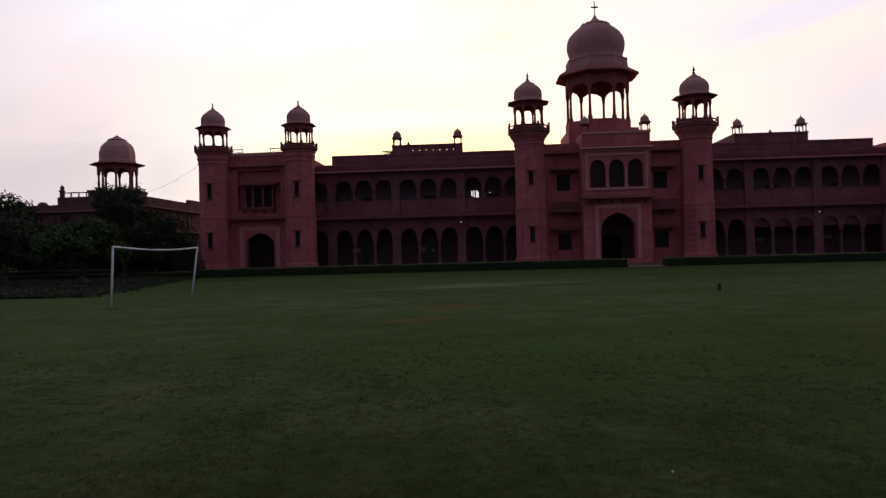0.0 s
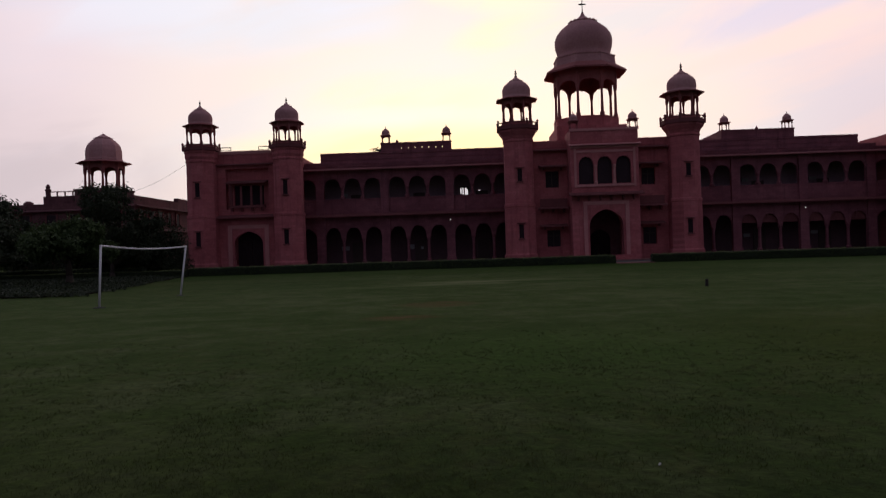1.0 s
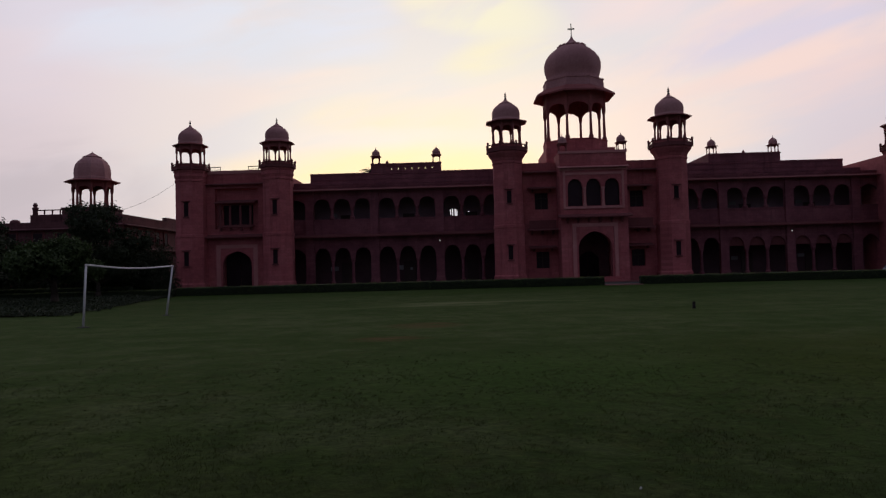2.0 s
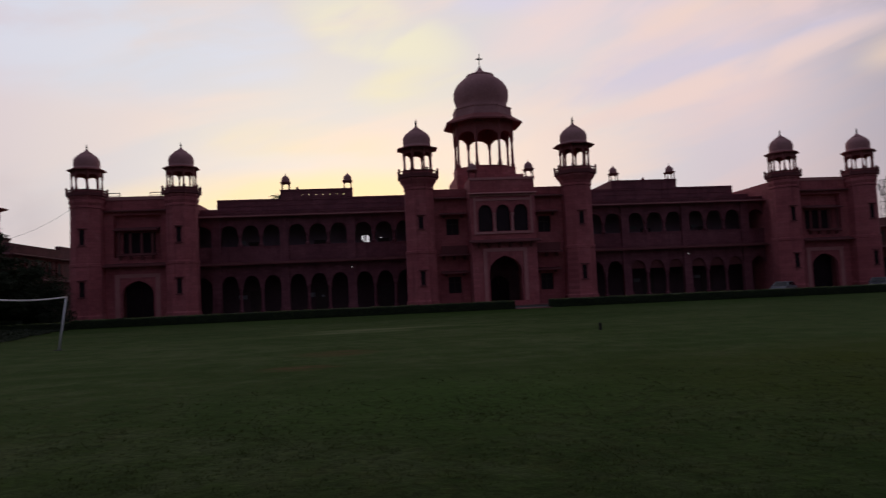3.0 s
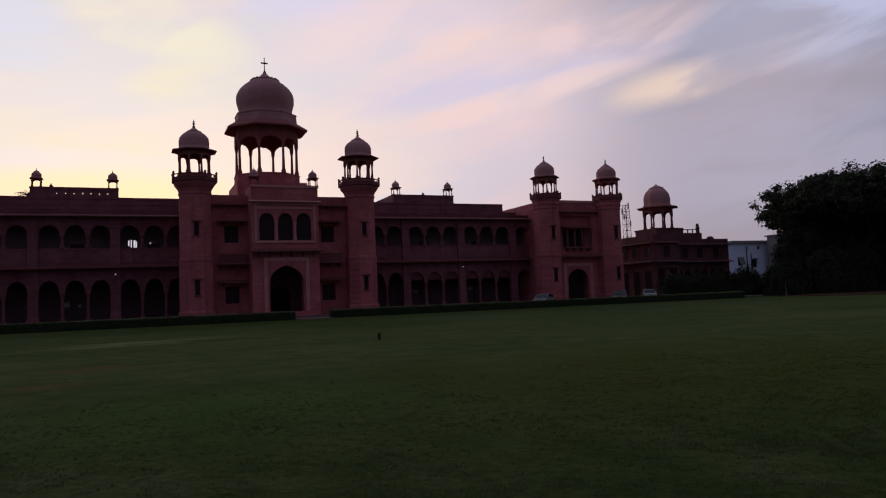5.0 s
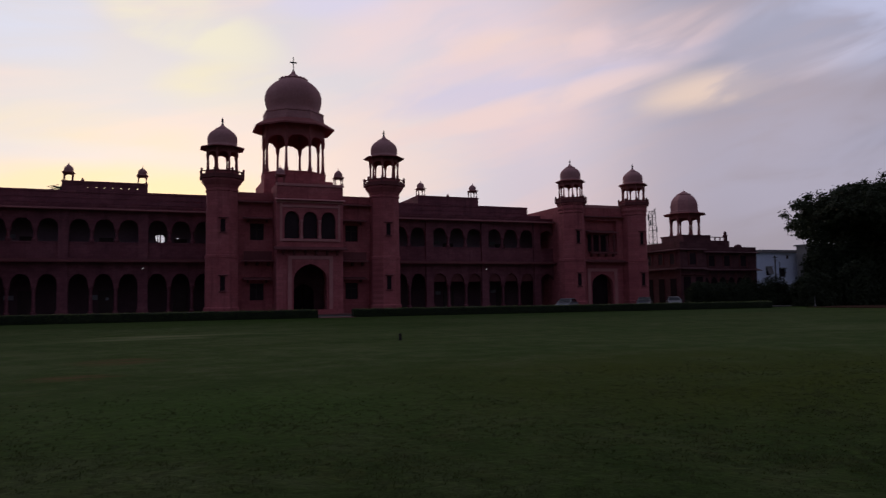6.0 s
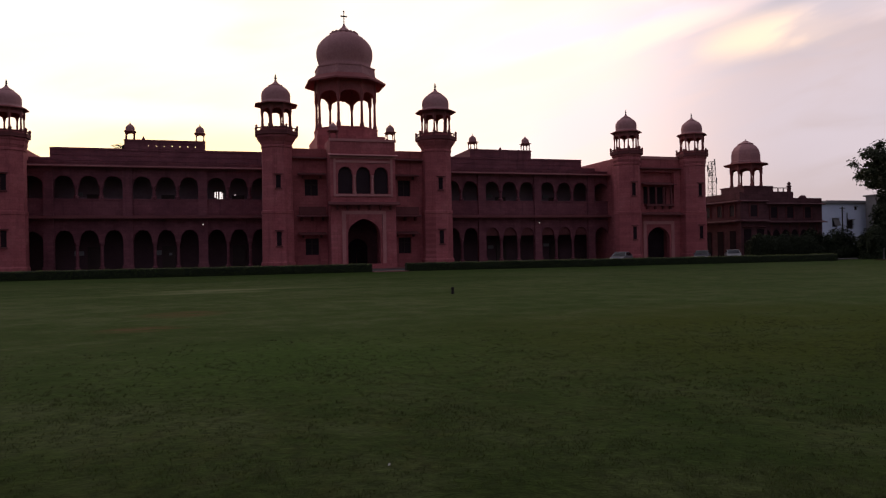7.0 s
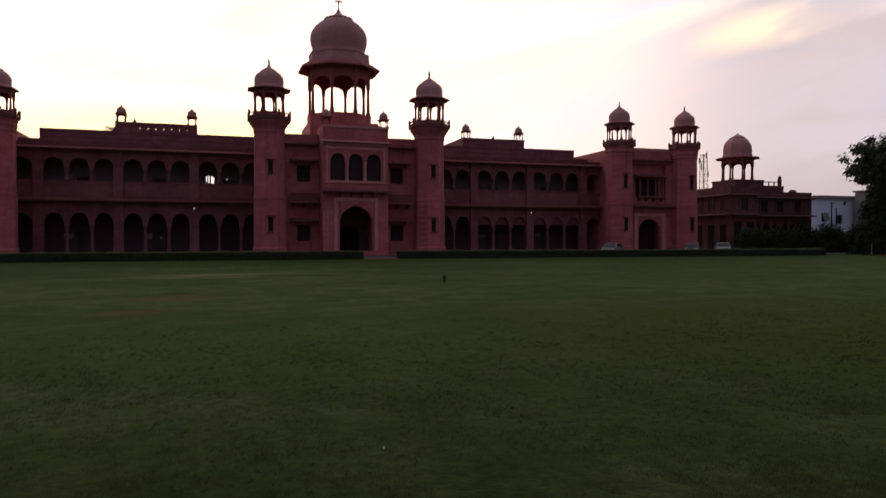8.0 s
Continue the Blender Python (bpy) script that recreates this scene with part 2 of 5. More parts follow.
def lawn_material(name="lawn"):
    m = bpy.data.materials.new(name)
    m.use_nodes = True
    n = Nodes(m.node_tree)
    at = n.add("ShaderNodeNewGeometry").outputs["Position"]
    stretched = n.add("ShaderNodeMapping", {"Vector": at, "Scale": (0.6, 1.0, 1.0)}).outputs[0]
    drawn = n.add("ShaderNodeMapping", {"Vector": at, "Scale": (0.45, 1.9, 1.0)}).outputs[0]
    broad = n.noise(stretched, 0.13, 4.0, 0.6, 0.8)
    mid = n.noise(at, 0.9, 5.0, 0.65, 0.3)
    tuft = n.noise(at, 6.5, 4.0, 0.65, 0.4)
    blade = n.noise(at, 22.0, 3.0, 0.7)

    def patch(place, reach, a, b):
        return n.span(n.vec("LENGTH", n.vec("MULTIPLY", n.vec("SUBTRACT", at, place), (1 / reach[0], 1 / reach[1], 1))), a, b, 1.0, 0.0)

    fac = n.math("ADD", n.math("MULTIPLY", broad, 0.45), n.math("MULTIPLY", mid, 0.55))
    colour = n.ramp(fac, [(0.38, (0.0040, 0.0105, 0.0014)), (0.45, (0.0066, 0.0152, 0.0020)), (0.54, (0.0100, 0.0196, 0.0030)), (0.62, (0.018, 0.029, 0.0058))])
    # yellowed, drier turf in wide soft patches
    dry = n.span(n.noise(stretched, 0.075, 3.0, 0.5, 0.6), 0.54, 0.66)
    colour = n.mix(n.math("MULTIPLY", dry, 0.3), colour, (0.020, 0.022, 0.0010))
    # thin spots where dead grass shows through
    thin = n.math("MULTIPLY", n.span(n.noise(at, 2.3, 5.0, 0.7, 0.3), 0.48, 0.64), n.span(n.noise(at, 0.22, 2.0), 0.38, 0.58))
    colour = n.mix(n.math("MULTIPLY", thin, 0.6), colour, (0.018, 0.021, 0.0045))
    # fresher green in the middle, and a darker olive stretch further right
    colour = n.mix(n.math("MULTIPLY", patch((-13.6, 11.5, 0), (4.0, 3.5), 0.2, 1.2), 0.6), colour, (0.009, 0.027, 0.0020))
    olive_patch = n.math("MULTIPLY", patch((-3.0, 11.5, 0), (9.0, 7.0), 0.3, 1.2), n.span(n.noise(stretched, 0.4, 3.0, 0.5), 0.30, 0.60, 0.5, 1.0))
    colour = n.mix(n.math("MULTIPLY", olive_patch, 0.9), colour, (0.007, 0.014, 0.0))
    # richer turf along the hedge, where nobody plays
    rim = n.span(n.add("ShaderNodeSeparateXYZ", {0: at}).outputs[1], 46.0, 60.0)
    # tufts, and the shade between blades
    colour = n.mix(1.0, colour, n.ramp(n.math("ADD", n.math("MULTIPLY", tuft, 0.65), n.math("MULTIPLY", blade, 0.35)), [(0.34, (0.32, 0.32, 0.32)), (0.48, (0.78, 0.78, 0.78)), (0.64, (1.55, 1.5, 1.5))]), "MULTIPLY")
    # bare worn soil in two streaks where play has thinned the turf
    bare = n.math("MAXIMUM", patch((-16.0, 22.0, 0), (1.5, 1.5), 0.2, 1.1), patch((-16.7, 17.8, 0), (1.3, 0.8), 0.2, 1.1))
    worn = n.math("MULTIPLY", bare, n.span(n.noise(drawn, 1.3, 5.0, 0.7), 0.42, 0.50))
    colour = n.mix(n.math("MULTIPLY", worn, 0.95), colour, (0.055, 0.028, 0.010))
    # pale trodden streaks across the far half
    tread = n.math("MULTIPLY", patch((-15.5, 36.0, 0), (9.0, 4.0), 0.1, 1.2), n.span(n.noise(drawn, 0.35, 4.0, 0.6), 0.46, 0.60))
    colour = n.mix(n.math("MULTIPLY", tread, 0.7), colour, (0.085, 0.105, 0.040))
    # the light that the leaf tips scatter at a low angle follows the same patches
    tip = n.ramp(fac, [(0.39, (0.27, 0.53, 0.06)), (0.47, (0.37, 0.63, 0.11)), (0.53, (0.47, 0.70, 0.17)), (0.61, (0.63, 0.81, 0.30))])
    tip = n.mix(n.math("MULTIPLY", thin, 0.4), tip, (0.50, 0.56, 0.15))
    tip = n.mix(n.math("MULTIPLY", olive_patch, 0.9), tip, (0.37, 0.50, 0.0))
    tip = n.mix(n.math("MULTIPLY", rim, 0.6), tip, (0.30, 0.60, 0.08))
    tip = n.mix(n.math("MULTIPLY", patch((-13.6, 11.5, 0), (4.0, 3.5), 0.2, 1.2), 0.6), tip, (0.38, 0.72, 0.10))
    tip = n.mix(n.math("MULTIPLY", tread, 0.8), tip, (1.0, 1.0, 0.5))
    tip = n.mix(n.math("MULTIPLY", worn, 0.9), tip, (0.60, 0.40, 0.14))
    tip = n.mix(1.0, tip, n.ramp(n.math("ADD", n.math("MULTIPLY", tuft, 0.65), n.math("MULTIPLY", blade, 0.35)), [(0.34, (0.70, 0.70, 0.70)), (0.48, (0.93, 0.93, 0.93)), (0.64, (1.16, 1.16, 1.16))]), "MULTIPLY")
    height = n.math("ADD", n.math("MULTIPLY", blade, 0.5), tuft)
    relief = n.add("ShaderNodeBump", {"Strength": 0.28, "Distance": 0.05, "Height": height}).outputs[0]
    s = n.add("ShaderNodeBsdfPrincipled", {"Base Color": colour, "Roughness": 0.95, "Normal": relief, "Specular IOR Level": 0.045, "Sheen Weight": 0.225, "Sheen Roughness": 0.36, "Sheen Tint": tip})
    n.add("ShaderNodeOutputMaterial", {0: s.outputs[0]})
    return m


# darker copy of the sandstone: the recessed wings' shade is in its colour
WING_STONE = material("shaded_wing_sandstone", [(0.148, 0.052, 0.065), (0.228, 0.079, 0.093), (0.30, 0.117, 0.131)], 1.3, 0.9, 0.35, blocks=(0.75, 0.32))
SANDSTONE = material("red_sandstone", [(0.33, 0.086, 0.092), (0.45, 0.127, 0.131), (0.54, 0.180, 0.180)], 1.0, 0.9, 0.35, blocks=(0.75, 0.32))
SANDSTONE_DARK = material("dark_sandstone", [(0.13, 0.042, 0.043), (0.18, 0.058, 0.058), (0.23, 0.080, 0.078)], 1.0, 0.92, 0.35)
KIOSK_STONE = material("carved_kiosk_sandstone", [(0.20, 0.062, 0.060), (0.275, 0.088, 0.083), (0.35, 0.122, 0.114)], 1.0, 0.92, 0.35)
TRIM = material("pale_sandstone", [(0.44, 0.180, 0.170), (0.53, 0.230, 0.215), (0.60, 0.29, 0.27)], 1.2, 0.88, 0.25)
DOME = material("dome_stone", [(0.32, 0.150, 0.148), (0.43, 0.215, 0.208), (0.53, 0.295, 0.282)], 0.8, 0.9, 0.3)
DOOR_WOOD = material("dark_door_wood", [(0.045, 0.028, 0.024), (0.06, 0.038, 0.032), (0.085, 0.053, 0.045)], 1.5, 0.6, 0.2)
# verandah shade is put into both plaster colours, deepest in the lower storey
PLASTER = material("shaded_plaster_lower", [(0.075, 0.042, 0.047), (0.095, 0.054, 0.060), (0.12, 0.070, 0.076)], 0.8, 0.95, 0.15)
UPPER_PLASTER = material("shaded_plaster_upper", [(0.17, 0.112, 0.132), (0.22, 0.150, 0.172), (0.27, 0.190, 0.214)], 0.8, 0.95, 0.15)
GLASS = material("dark_window_glass", [(0.026, 0.015, 0.018), (0.034, 0.020, 0.024), (0.045, 0.028, 0.032)], 1.0, 0.6, 0.02, spec=0.15)
SIDE_STONE = material("dull_sandstone", [(0.095, 0.038, 0.041), (0.150, 0.060, 0.064), (0.205, 0.090, 0.094)], 1.6, 0.92, 0.35, blocks=(0.75, 0.32))
IRON = material("dark_iron", [(0.02, 0.018, 0.018), (0.03, 0.026, 0.025), (0.05, 0.036, 0.03)], 3.0, 0.6, 0.2, metal=0.6)
WHITE_PAINT = material("worn_white_paint", [(0.52, 0.50, 0.48), (0.68, 0.66, 0.64), (0.78, 0.77, 0.76)], 4.0, 0.5, 0.15)
PALE_WALL = material("bluish_white_wall", [(0.58, 0.65, 0.78), (0.68, 0.75, 0.88), (0.74, 0.80, 0.90)], 0.4, 0.85, 0.1)
GREY_WALL = material("grey_cement_wall", [(0.14, 0.13, 0.13), (0.19, 0.18, 0.175), (0.25, 0.235, 0.23)], 0.5, 0.9, 0.2)
PALE_POLE = material("faded_pole_paint", [(0.20, 0.20, 0.20), (0.26, 0.26, 0.26), (0.33, 0.33, 0.33)], 3.0, 0.6, 0.1)
ROAD = material("driveway_asphalt", [(0.045, 0.042, 0.04), (0.06, 0.056, 0.053), (0.08, 0.074, 0.07)], 1.2, 0.9, 0.4)
PAVING = material("red_paving", [(0.16, 0.07, 0.06), (0.22, 0.10, 0.085), (0.28, 0.145, 0.12)], 1.2, 0.88, 0.3)
BARK = material("tree_bark", [(0.035, 0.026, 0.02), (0.055, 0.042, 0.032), (0.085, 0.066, 0.05)], 3.0, 0.95, 0.7)
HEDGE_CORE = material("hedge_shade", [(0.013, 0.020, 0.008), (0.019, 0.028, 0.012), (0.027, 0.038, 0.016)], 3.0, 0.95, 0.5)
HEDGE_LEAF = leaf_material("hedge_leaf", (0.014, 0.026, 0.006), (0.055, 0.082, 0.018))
HEDGE_SKYLIT = leaf_material("hedge_skylit", (0.13, 0.165, 0.05), (0.28, 0.32, 0.11), 0.2)
TREE_LEAF = leaf_material("tree_leaf", (0.015, 0.022, 0.011), (0.040, 0.053, 0.022))
TREE_LEAF_LIGHT = leaf_material("tree_leaf_light", (0.024, 0.040, 0.013), (0.070, 0.105, 0.030))
LAWN = lawn_material()
BLADE = leaf_material("grass_blade", (0.030, 0.044, 0.010), (0.082, 0.100, 0.030), 0.45)
CAR_SILVER = material("silver_car_paint", [(0.12, 0.13, 0.15), (0.15, 0.16, 0.18), (0.18, 0.19, 0.21)], 0.5, 0.3, 0.0, metal=0.5, spec=0.5)
CAR_DARK = material("dark_car_paint", [(0.06, 0.065, 0.08), (0.07, 0.075, 0.09), (0.08, 0.085, 0.10)], 0.5, 0.3, 0.0, metal=0.3, spec=0.5)
CAR_WHITE = material("white_car_paint", [(0.15, 0.15, 0.15), (0.18, 0.18, 0.18), (0.21, 0.21, 0.21)], 0.5, 0.3, 0.0, spec=0.5)
RUBBER = material("tyre_rubber", [(0.012, 0.012, 0.012), (0.018, 0.018, 0.018), (0.025, 0.025, 0.025)], 3.0, 0.9, 0.2)
# near-black that stands for the shade in openings; slit windows use it too
SHADE = material("deep_shade", [(0.022, 0.013, 0.015), (0.030, 0.018, 0.021), (0.040, 0.026, 0.029)], 2.0, 0.8, 0.02, spec=0.03)
CAR_GLASS = material("car_window_glass", [(0.03, 0.035, 0.04), (0.04, 0.045, 0.05), (0.05, 0.055, 0.06)], 1.0, 0.06, 0.0, spec=0.8)
SHADED_SOIL = material("soil_with_tree_shade", [(0.012, 0.010, 0.007), (0.020, 0.016, 0.011), (0.032, 0.026, 0.017)], 2.0, 1.0, 0.6, spec=0.0)
RED_SOIL = material("bare_red_earth", [(0.045, 0.024, 0.018), (0.070, 0.038, 0.027), (0.10, 0.058, 0.040)], 1.6, 1.0, 0.5, spec=0.0)
# emission that stands for sky seen through a far window, not a lamp
SKY_GLOW = glow_material("skylit_window_pane", (1.0, 0.96, 0.98), 0.7)
BULB_GLOW = glow_material("lamp_bulb", (1.0, 0.95, 0.92), 0.3)

# ---- building blocks ----
def part(name, bm, mat, parent=None, label="", smooth=False, weld=False):
    """Link a bmesh as one mesh object under a thing or a part."""
    me = bpy.data.meshes.new(name)
    if weld:
        bmesh.ops.remove_doubles(bm, verts=bm.verts, dist=0.002)
    bmesh.ops.recalc_face_normals(bm, faces=bm.faces)
    if smooth:
        for f in bm.faces:
            f.smooth = True
    bm.to_mesh(me)
    bm.free()
    me.materials.append(mat)
    ob = new(name, me)
    ob.parent = parent
    return tagged(ob, label)


def cloned(ob, m):
    """The same part again at another pose, on the same mesh."""
    return copy_thing(ob, m)


def box(bm, x0, x1, y0, y1, z0, z1, m=None):
    v = [bm.verts.new((x, y, z)) for z in (z0, z1) for x, y in ((x0, y0), (x1, y0), (x1, y1), (x0, y1))]
    for f in ((3, 2, 1, 0), (4, 5, 6, 7), (0, 1, 5, 4), (1, 2, 6, 5), (2, 3, 7, 6), (3, 0, 4, 7)):
        bm.faces.new([v[i] for i in f])
    if m:
        bmesh.ops.transform(bm, matrix=m, verts=v)
    return bm


def lathe(bm, profile, sides, start=0.0, m=None, squash=1.0):
    """Rings of (radius, height), closed at both ends; start turns the first corner, in degrees."""
    rings, verts = [], []
    for r, z in profile:
        ring = [bm.verts.new((r * math.cos(radians(start) + 2 * math.pi * i / sides), squash * r * math.sin(radians(start) + 2 * math.pi * i / sides), z)) for i in range(sides)]
        rings.append(ring)
        verts += ring
    for a, b in zip(rings, rings[1:]):
        for i in range(sides):
            j = (i + 1) % sides
            bm.faces.new((a[i], a[j], b[j], b[i]))
    bm.faces.new(rings[0][::-1])
    bm.faces.new(rings[-1])
    if m:
        bmesh.ops.transform(bm, matrix=m, verts=verts)
    return bm


def arch_rise(u, kind):
    """Height of the arch at u in -1..1, from 0 at its springing to 1 at its crown."""
    a = min(abs(u), 1.0)
    if kind == "round":
        return math.sqrt(max(0.0, 1 - a * a))
    if kind == "pointed":
        return 0.78 * math.sqrt(max(0.0, 1 - a * a)) + 0.22 * (1 - a)
    base = max(0.0, 1 - a ** 2.4) ** 0.55
    return max(0.0, base - 0.10 * (1 - abs(math.cos(2.5 * math.pi * a))) * (1 - a * 0.5))


def arch(bm, x0, x1, y0, y1, zs, za, zt, kind="pointed", m=None, n=20):
    """The solid over an arched opening from x0 to x1: springing zs, crown za, flat top zt."""
    cols = []
    for i in range(n + 1):
        u = -1 + 2 * i / n
        x = x0 + (x1 - x0) * i / n
        z = zs + (za - zs) * arch_rise(u, kind)
        cols.append([bm.verts.new(p) for p in ((x, y0, z), (x, y0, zt), (x, y1, zt), (x, y1, z))])
    for a, b in zip(cols, cols[1:]):
        for i in range(4):
            j = (i + 1) % 4
            bm.faces.new((a[i], b[i], b[j], a[j]))
    bm.faces.new(cols[0])
    bm.faces.new(cols[-1][::-1])
    if m:
        bmesh.ops.transform(bm, matrix=m, verts=[v for c in cols for v in c])
    return bm


def pierced(bm, x0, x1, y0, y1, z0, z1, holes, m=None):
    """A wall with openings side by side: holes are (x0, x1, sill, springing, crown, kind); springing == crown makes a flat head."""
    at = x0
    for a, b, sill, zs, za, kind in sorted(holes):
        if a > at:
            box(bm, at, a, y0, y1, z0, z1, m)
        if sill > z0:
            box(bm, a, b, y0, y1, z0, sill, m)
        if zs == za:
            box(bm, a, b, y0, y1, za, z1, m)
        else:
            arch(bm, a, b, y0, y1, zs, za, z1, kind, m)
        at = b
    if at < x1:
        box(bm, at, x1, y0, y1, z0, z1, m)
    return bm


def eave(bm, x0, x1, y, z, out, drop=0.28, thick=0.12, m=None):
    """A sloping stone eave along x on a wall at y, that leans out towards -y."""
    v = [bm.verts.new(p) for x in (x0, x1) for p in ((x, y + 0.1, z), (x, y - out, z - drop), (x, y - out, z - drop - thick * 0.7), (x, y + 0.1, z - thick * 2))]
    for i in range(4):
        j = (i + 1) % 4
        bm.faces.new((v[i], v[j], v[4 + j], v[4 + i]))
    bm.faces.new(v[3::-1])
    bm.faces.new(v[4:])
    if m:
        bmesh.ops.transform(bm, matrix=m, verts=v)
    return bm


def thing(name, label, category, kind="", group="", at=(0, 0, 0)):
    ob = new(name)
    ob.location = at
    return tagged(ob, label, category, group, kind)


def B():
    return bmesh.new()


def dome_profile(r, z0, h, cap, squat=False):
    """An onion dome with a flared lotus cap, from its foot to its point."""
    shape = [(0.95, 0.0), (0.915, 0.04), (0.925, 0.11), (0.95, 0.17), (0.985, 0.24), (1.0, 0.31), (1.0, 0.40), (0.975, 0.46), (0.93, 0.525), (0.84, 0.60), (0.71, 0.675), (0.58, 0.735), (0.48, 0.773)]
    if squat:
        shape = [(1.04, 0.0), (1.04, 0.08), (0.99, 0.10), (1.0, 0.25), (0.99, 0.39), (0.92, 0.55), (0.80, 0.66), (0.65, 0.75), (0.50, 0.812), (0.55, 0.822), (0.53, 0.84), (0.35, 0.885), (0.18, 0.94), (0.03, 1.0)]
    elif cap == "low":
        shape = [(1.05, 0.0), (1.05, 0.05), (0.99, 0.07), (0.99, 0.14), (1.0, 0.22), (1.0, 0.36), (0.975, 0.45), (0.93, 0.52), (0.84, 0.60), (0.68, 0.69), (0.53, 0.75), (0.48, 0.768), (0.51, 0.778), (0.48, 0.795), (0.37, 0.83), (0.26, 0.875), (0.16, 0.925), (0.06, 1.0)]
    else:
        shape += [(0.44, 0.787), (0.46, 0.797), (0.44, 0.81), (0.31, 0.842), (0.22, 0.872), (0.145, 0.908), (0.08, 0.95), (0.04, 1.0)]
    return [(r * a, z0 + h * b) for a, b in shape]


def chhatri(parent, spot, R, h_arch, h_eave, eave_r, slope, dome_r, dome_h, finial_h, drum_h, base_h, post=0.15, sides=8, cross=False, cap=True, thick=0.09, squat=False):
    """A domed kiosk on columns. spot: the centre of its floor. R: radius to the columns. h_eave: where the eave meets the wall; slope: how far it falls outwards."""
    start = 180 / sides
    face = 360 / sides
    h_beam = h_eave - slope * 0.5
    bm = B()
    lathe(bm, [(R + post * 1.9, -base_h), (R + post * 1.9, -0.12), (R + post * 2.3, -0.10), (R + post * 2.3, 0)], sides, start)
    base = part("chhatri", bm, SANDSTONE, parent, "domed sandstone kiosk on slender columns")
    base.location = spot
    bm = B()
    foot = 0.07 * h_arch + 0.03
    lathe(bm, [(post * 1.6, 0), (post * 1.6, foot), (post * 1.1, foot * 1.5), (post * 0.9, h_arch * 0.45), (post * 0.82, h_arch * 0.70), (post * 1.25, h_arch * 0.76), (post * 1.4, h_arch * 0.82), (post * 1.4, h_beam)], 8, 22.5)
    col = part("column", bm, KIOSK_STONE, base)
    spots = [(R * math.cos(radians(start + face * i)), R * math.sin(radians(start + face * i))) for i in range(sides)]
    col.matrix_basis = Matrix.Translation((*spots[0], 0))
    for s in spots[1:]:
        cloned(col, Matrix.Translation((*s, 0)))
    half = R * math.sin(radians(face / 2)) - post * 0.5
    apothem = R * math.cos(radians(face / 2))
    bm = B()
    arch(bm, -half, half, -post * 0.8, post * 0.8, h_arch * 0.76, h_arch, h_beam, "cusped", None, 28)
    first = part("arch", bm, KIOSK_STONE, base)
    for i in range(sides):
        m = Matrix.Rotation(radians(face * i), 4, "Z") @ Matrix.Translation((0, -apothem, 0))
        if i == 0:
            first.matrix_basis = m
        else:
            cloned(first, m)
    bm = B()
    lathe(bm, [(R * 0.85, h_beam - 0.01), (R + post * 0.9, h_beam), (R + post * 1.0, h_eave - thick * 1.2), (eave_r, h_eave - slope - thick), (eave_r, h_eave - slope), (R + post, h_eave + 0.02), (R * 0.85, h_eave + 0.02)], sides, start)
    part("eave", bm, KIOSK_STONE, base, "wide thin sloping stone eave")
    top = h_eave
    if drum_h:
        bm = B()
        lathe(bm, [(R * 0.9, top), (R + post * 1.1, top), (R + post * 0.75, top + drum_h * 0.35), (R + post * 0.5, top + drum_h * 0.84), (R + post * 0.9, top + drum_h * 0.88), (R + post * 0.9, top + drum_h), (R * 0.85, top + drum_h)], sides, start)
        part("drum", bm, DOME, base)
    bm = B()
    lathe(bm, dome_profile(dome_r, top + drum_h - 0.03, dome_h, cap, squat), 8 if squat else 40, 22.5 if squat else 0)
    part("dome", bm, DOME, base, "faceted weathered stone dome" if squat else "bulbous weathered stone dome", smooth=not squat)
    z = top + drum_h - 0.03 + dome_h
    if cap is True and not squat:
        # a ring of carved petals where the lotus cap meets the dome
        bm = B()
        for i in range(16):
            mm = Matrix.Rotation(radians(22.5 * i), 4, "Z") @ Matrix.Translation((dome_r * 0.44, 0, z - dome_h * 0.205))
            lathe(bm, [(dome_r * 0.07, -dome_r * 0.05), (dome_r * 0.085, 0), (dome_r * 0.02, dome_r * 0.05)], 6, 0, mm)
        part("lotus_petals", bm, DOME, base)
    k = finial_h
    bm = B()
    if cross:
        lathe(bm, [(0.12, z - 0.1), (0.12, z + 0.06 * k), (0.06, z + 0.1 * k), (0.055, z + 0.5 * k), (0.05, z + k)], 8)
        box(bm, -0.34, 0.34, -0.05, 0.05, z + 0.60 * k, z + 0.69 * k)
        for x, zz in ((-0.36, z + 0.645 * k), (0.36, z + 0.645 * k), (0, z + k)):
            lathe(bm, [(0.03, -0.10), (0.10, 0), (0.03, 0.10)], 8, 0, Matrix.Translation((x, 0, zz)))
    else:
        lathe(bm, [(0.16 * k, z - 0.05), (0.20 * k, z + 0.08 * k), (0.08 * k, z + 0.16 * k), (0.08 * k, z + 0.24 * k), (0.20 * k, z + 0.36 * k), (0.17 * k, z + 0.46 * k), (0.06 * k, z + 0.54 * k), (0.15 * k, z + 0.66 * k), (0.10 * k, z + 0.76 * k), (0.045 * k, z + 0.82 * k), (0.03 * k, z + k)], 10)
    part("finial", bm, IRON, base, "metal cross on a shaft" if cross else "pointed metal finial", smooth=not cross)
    return base


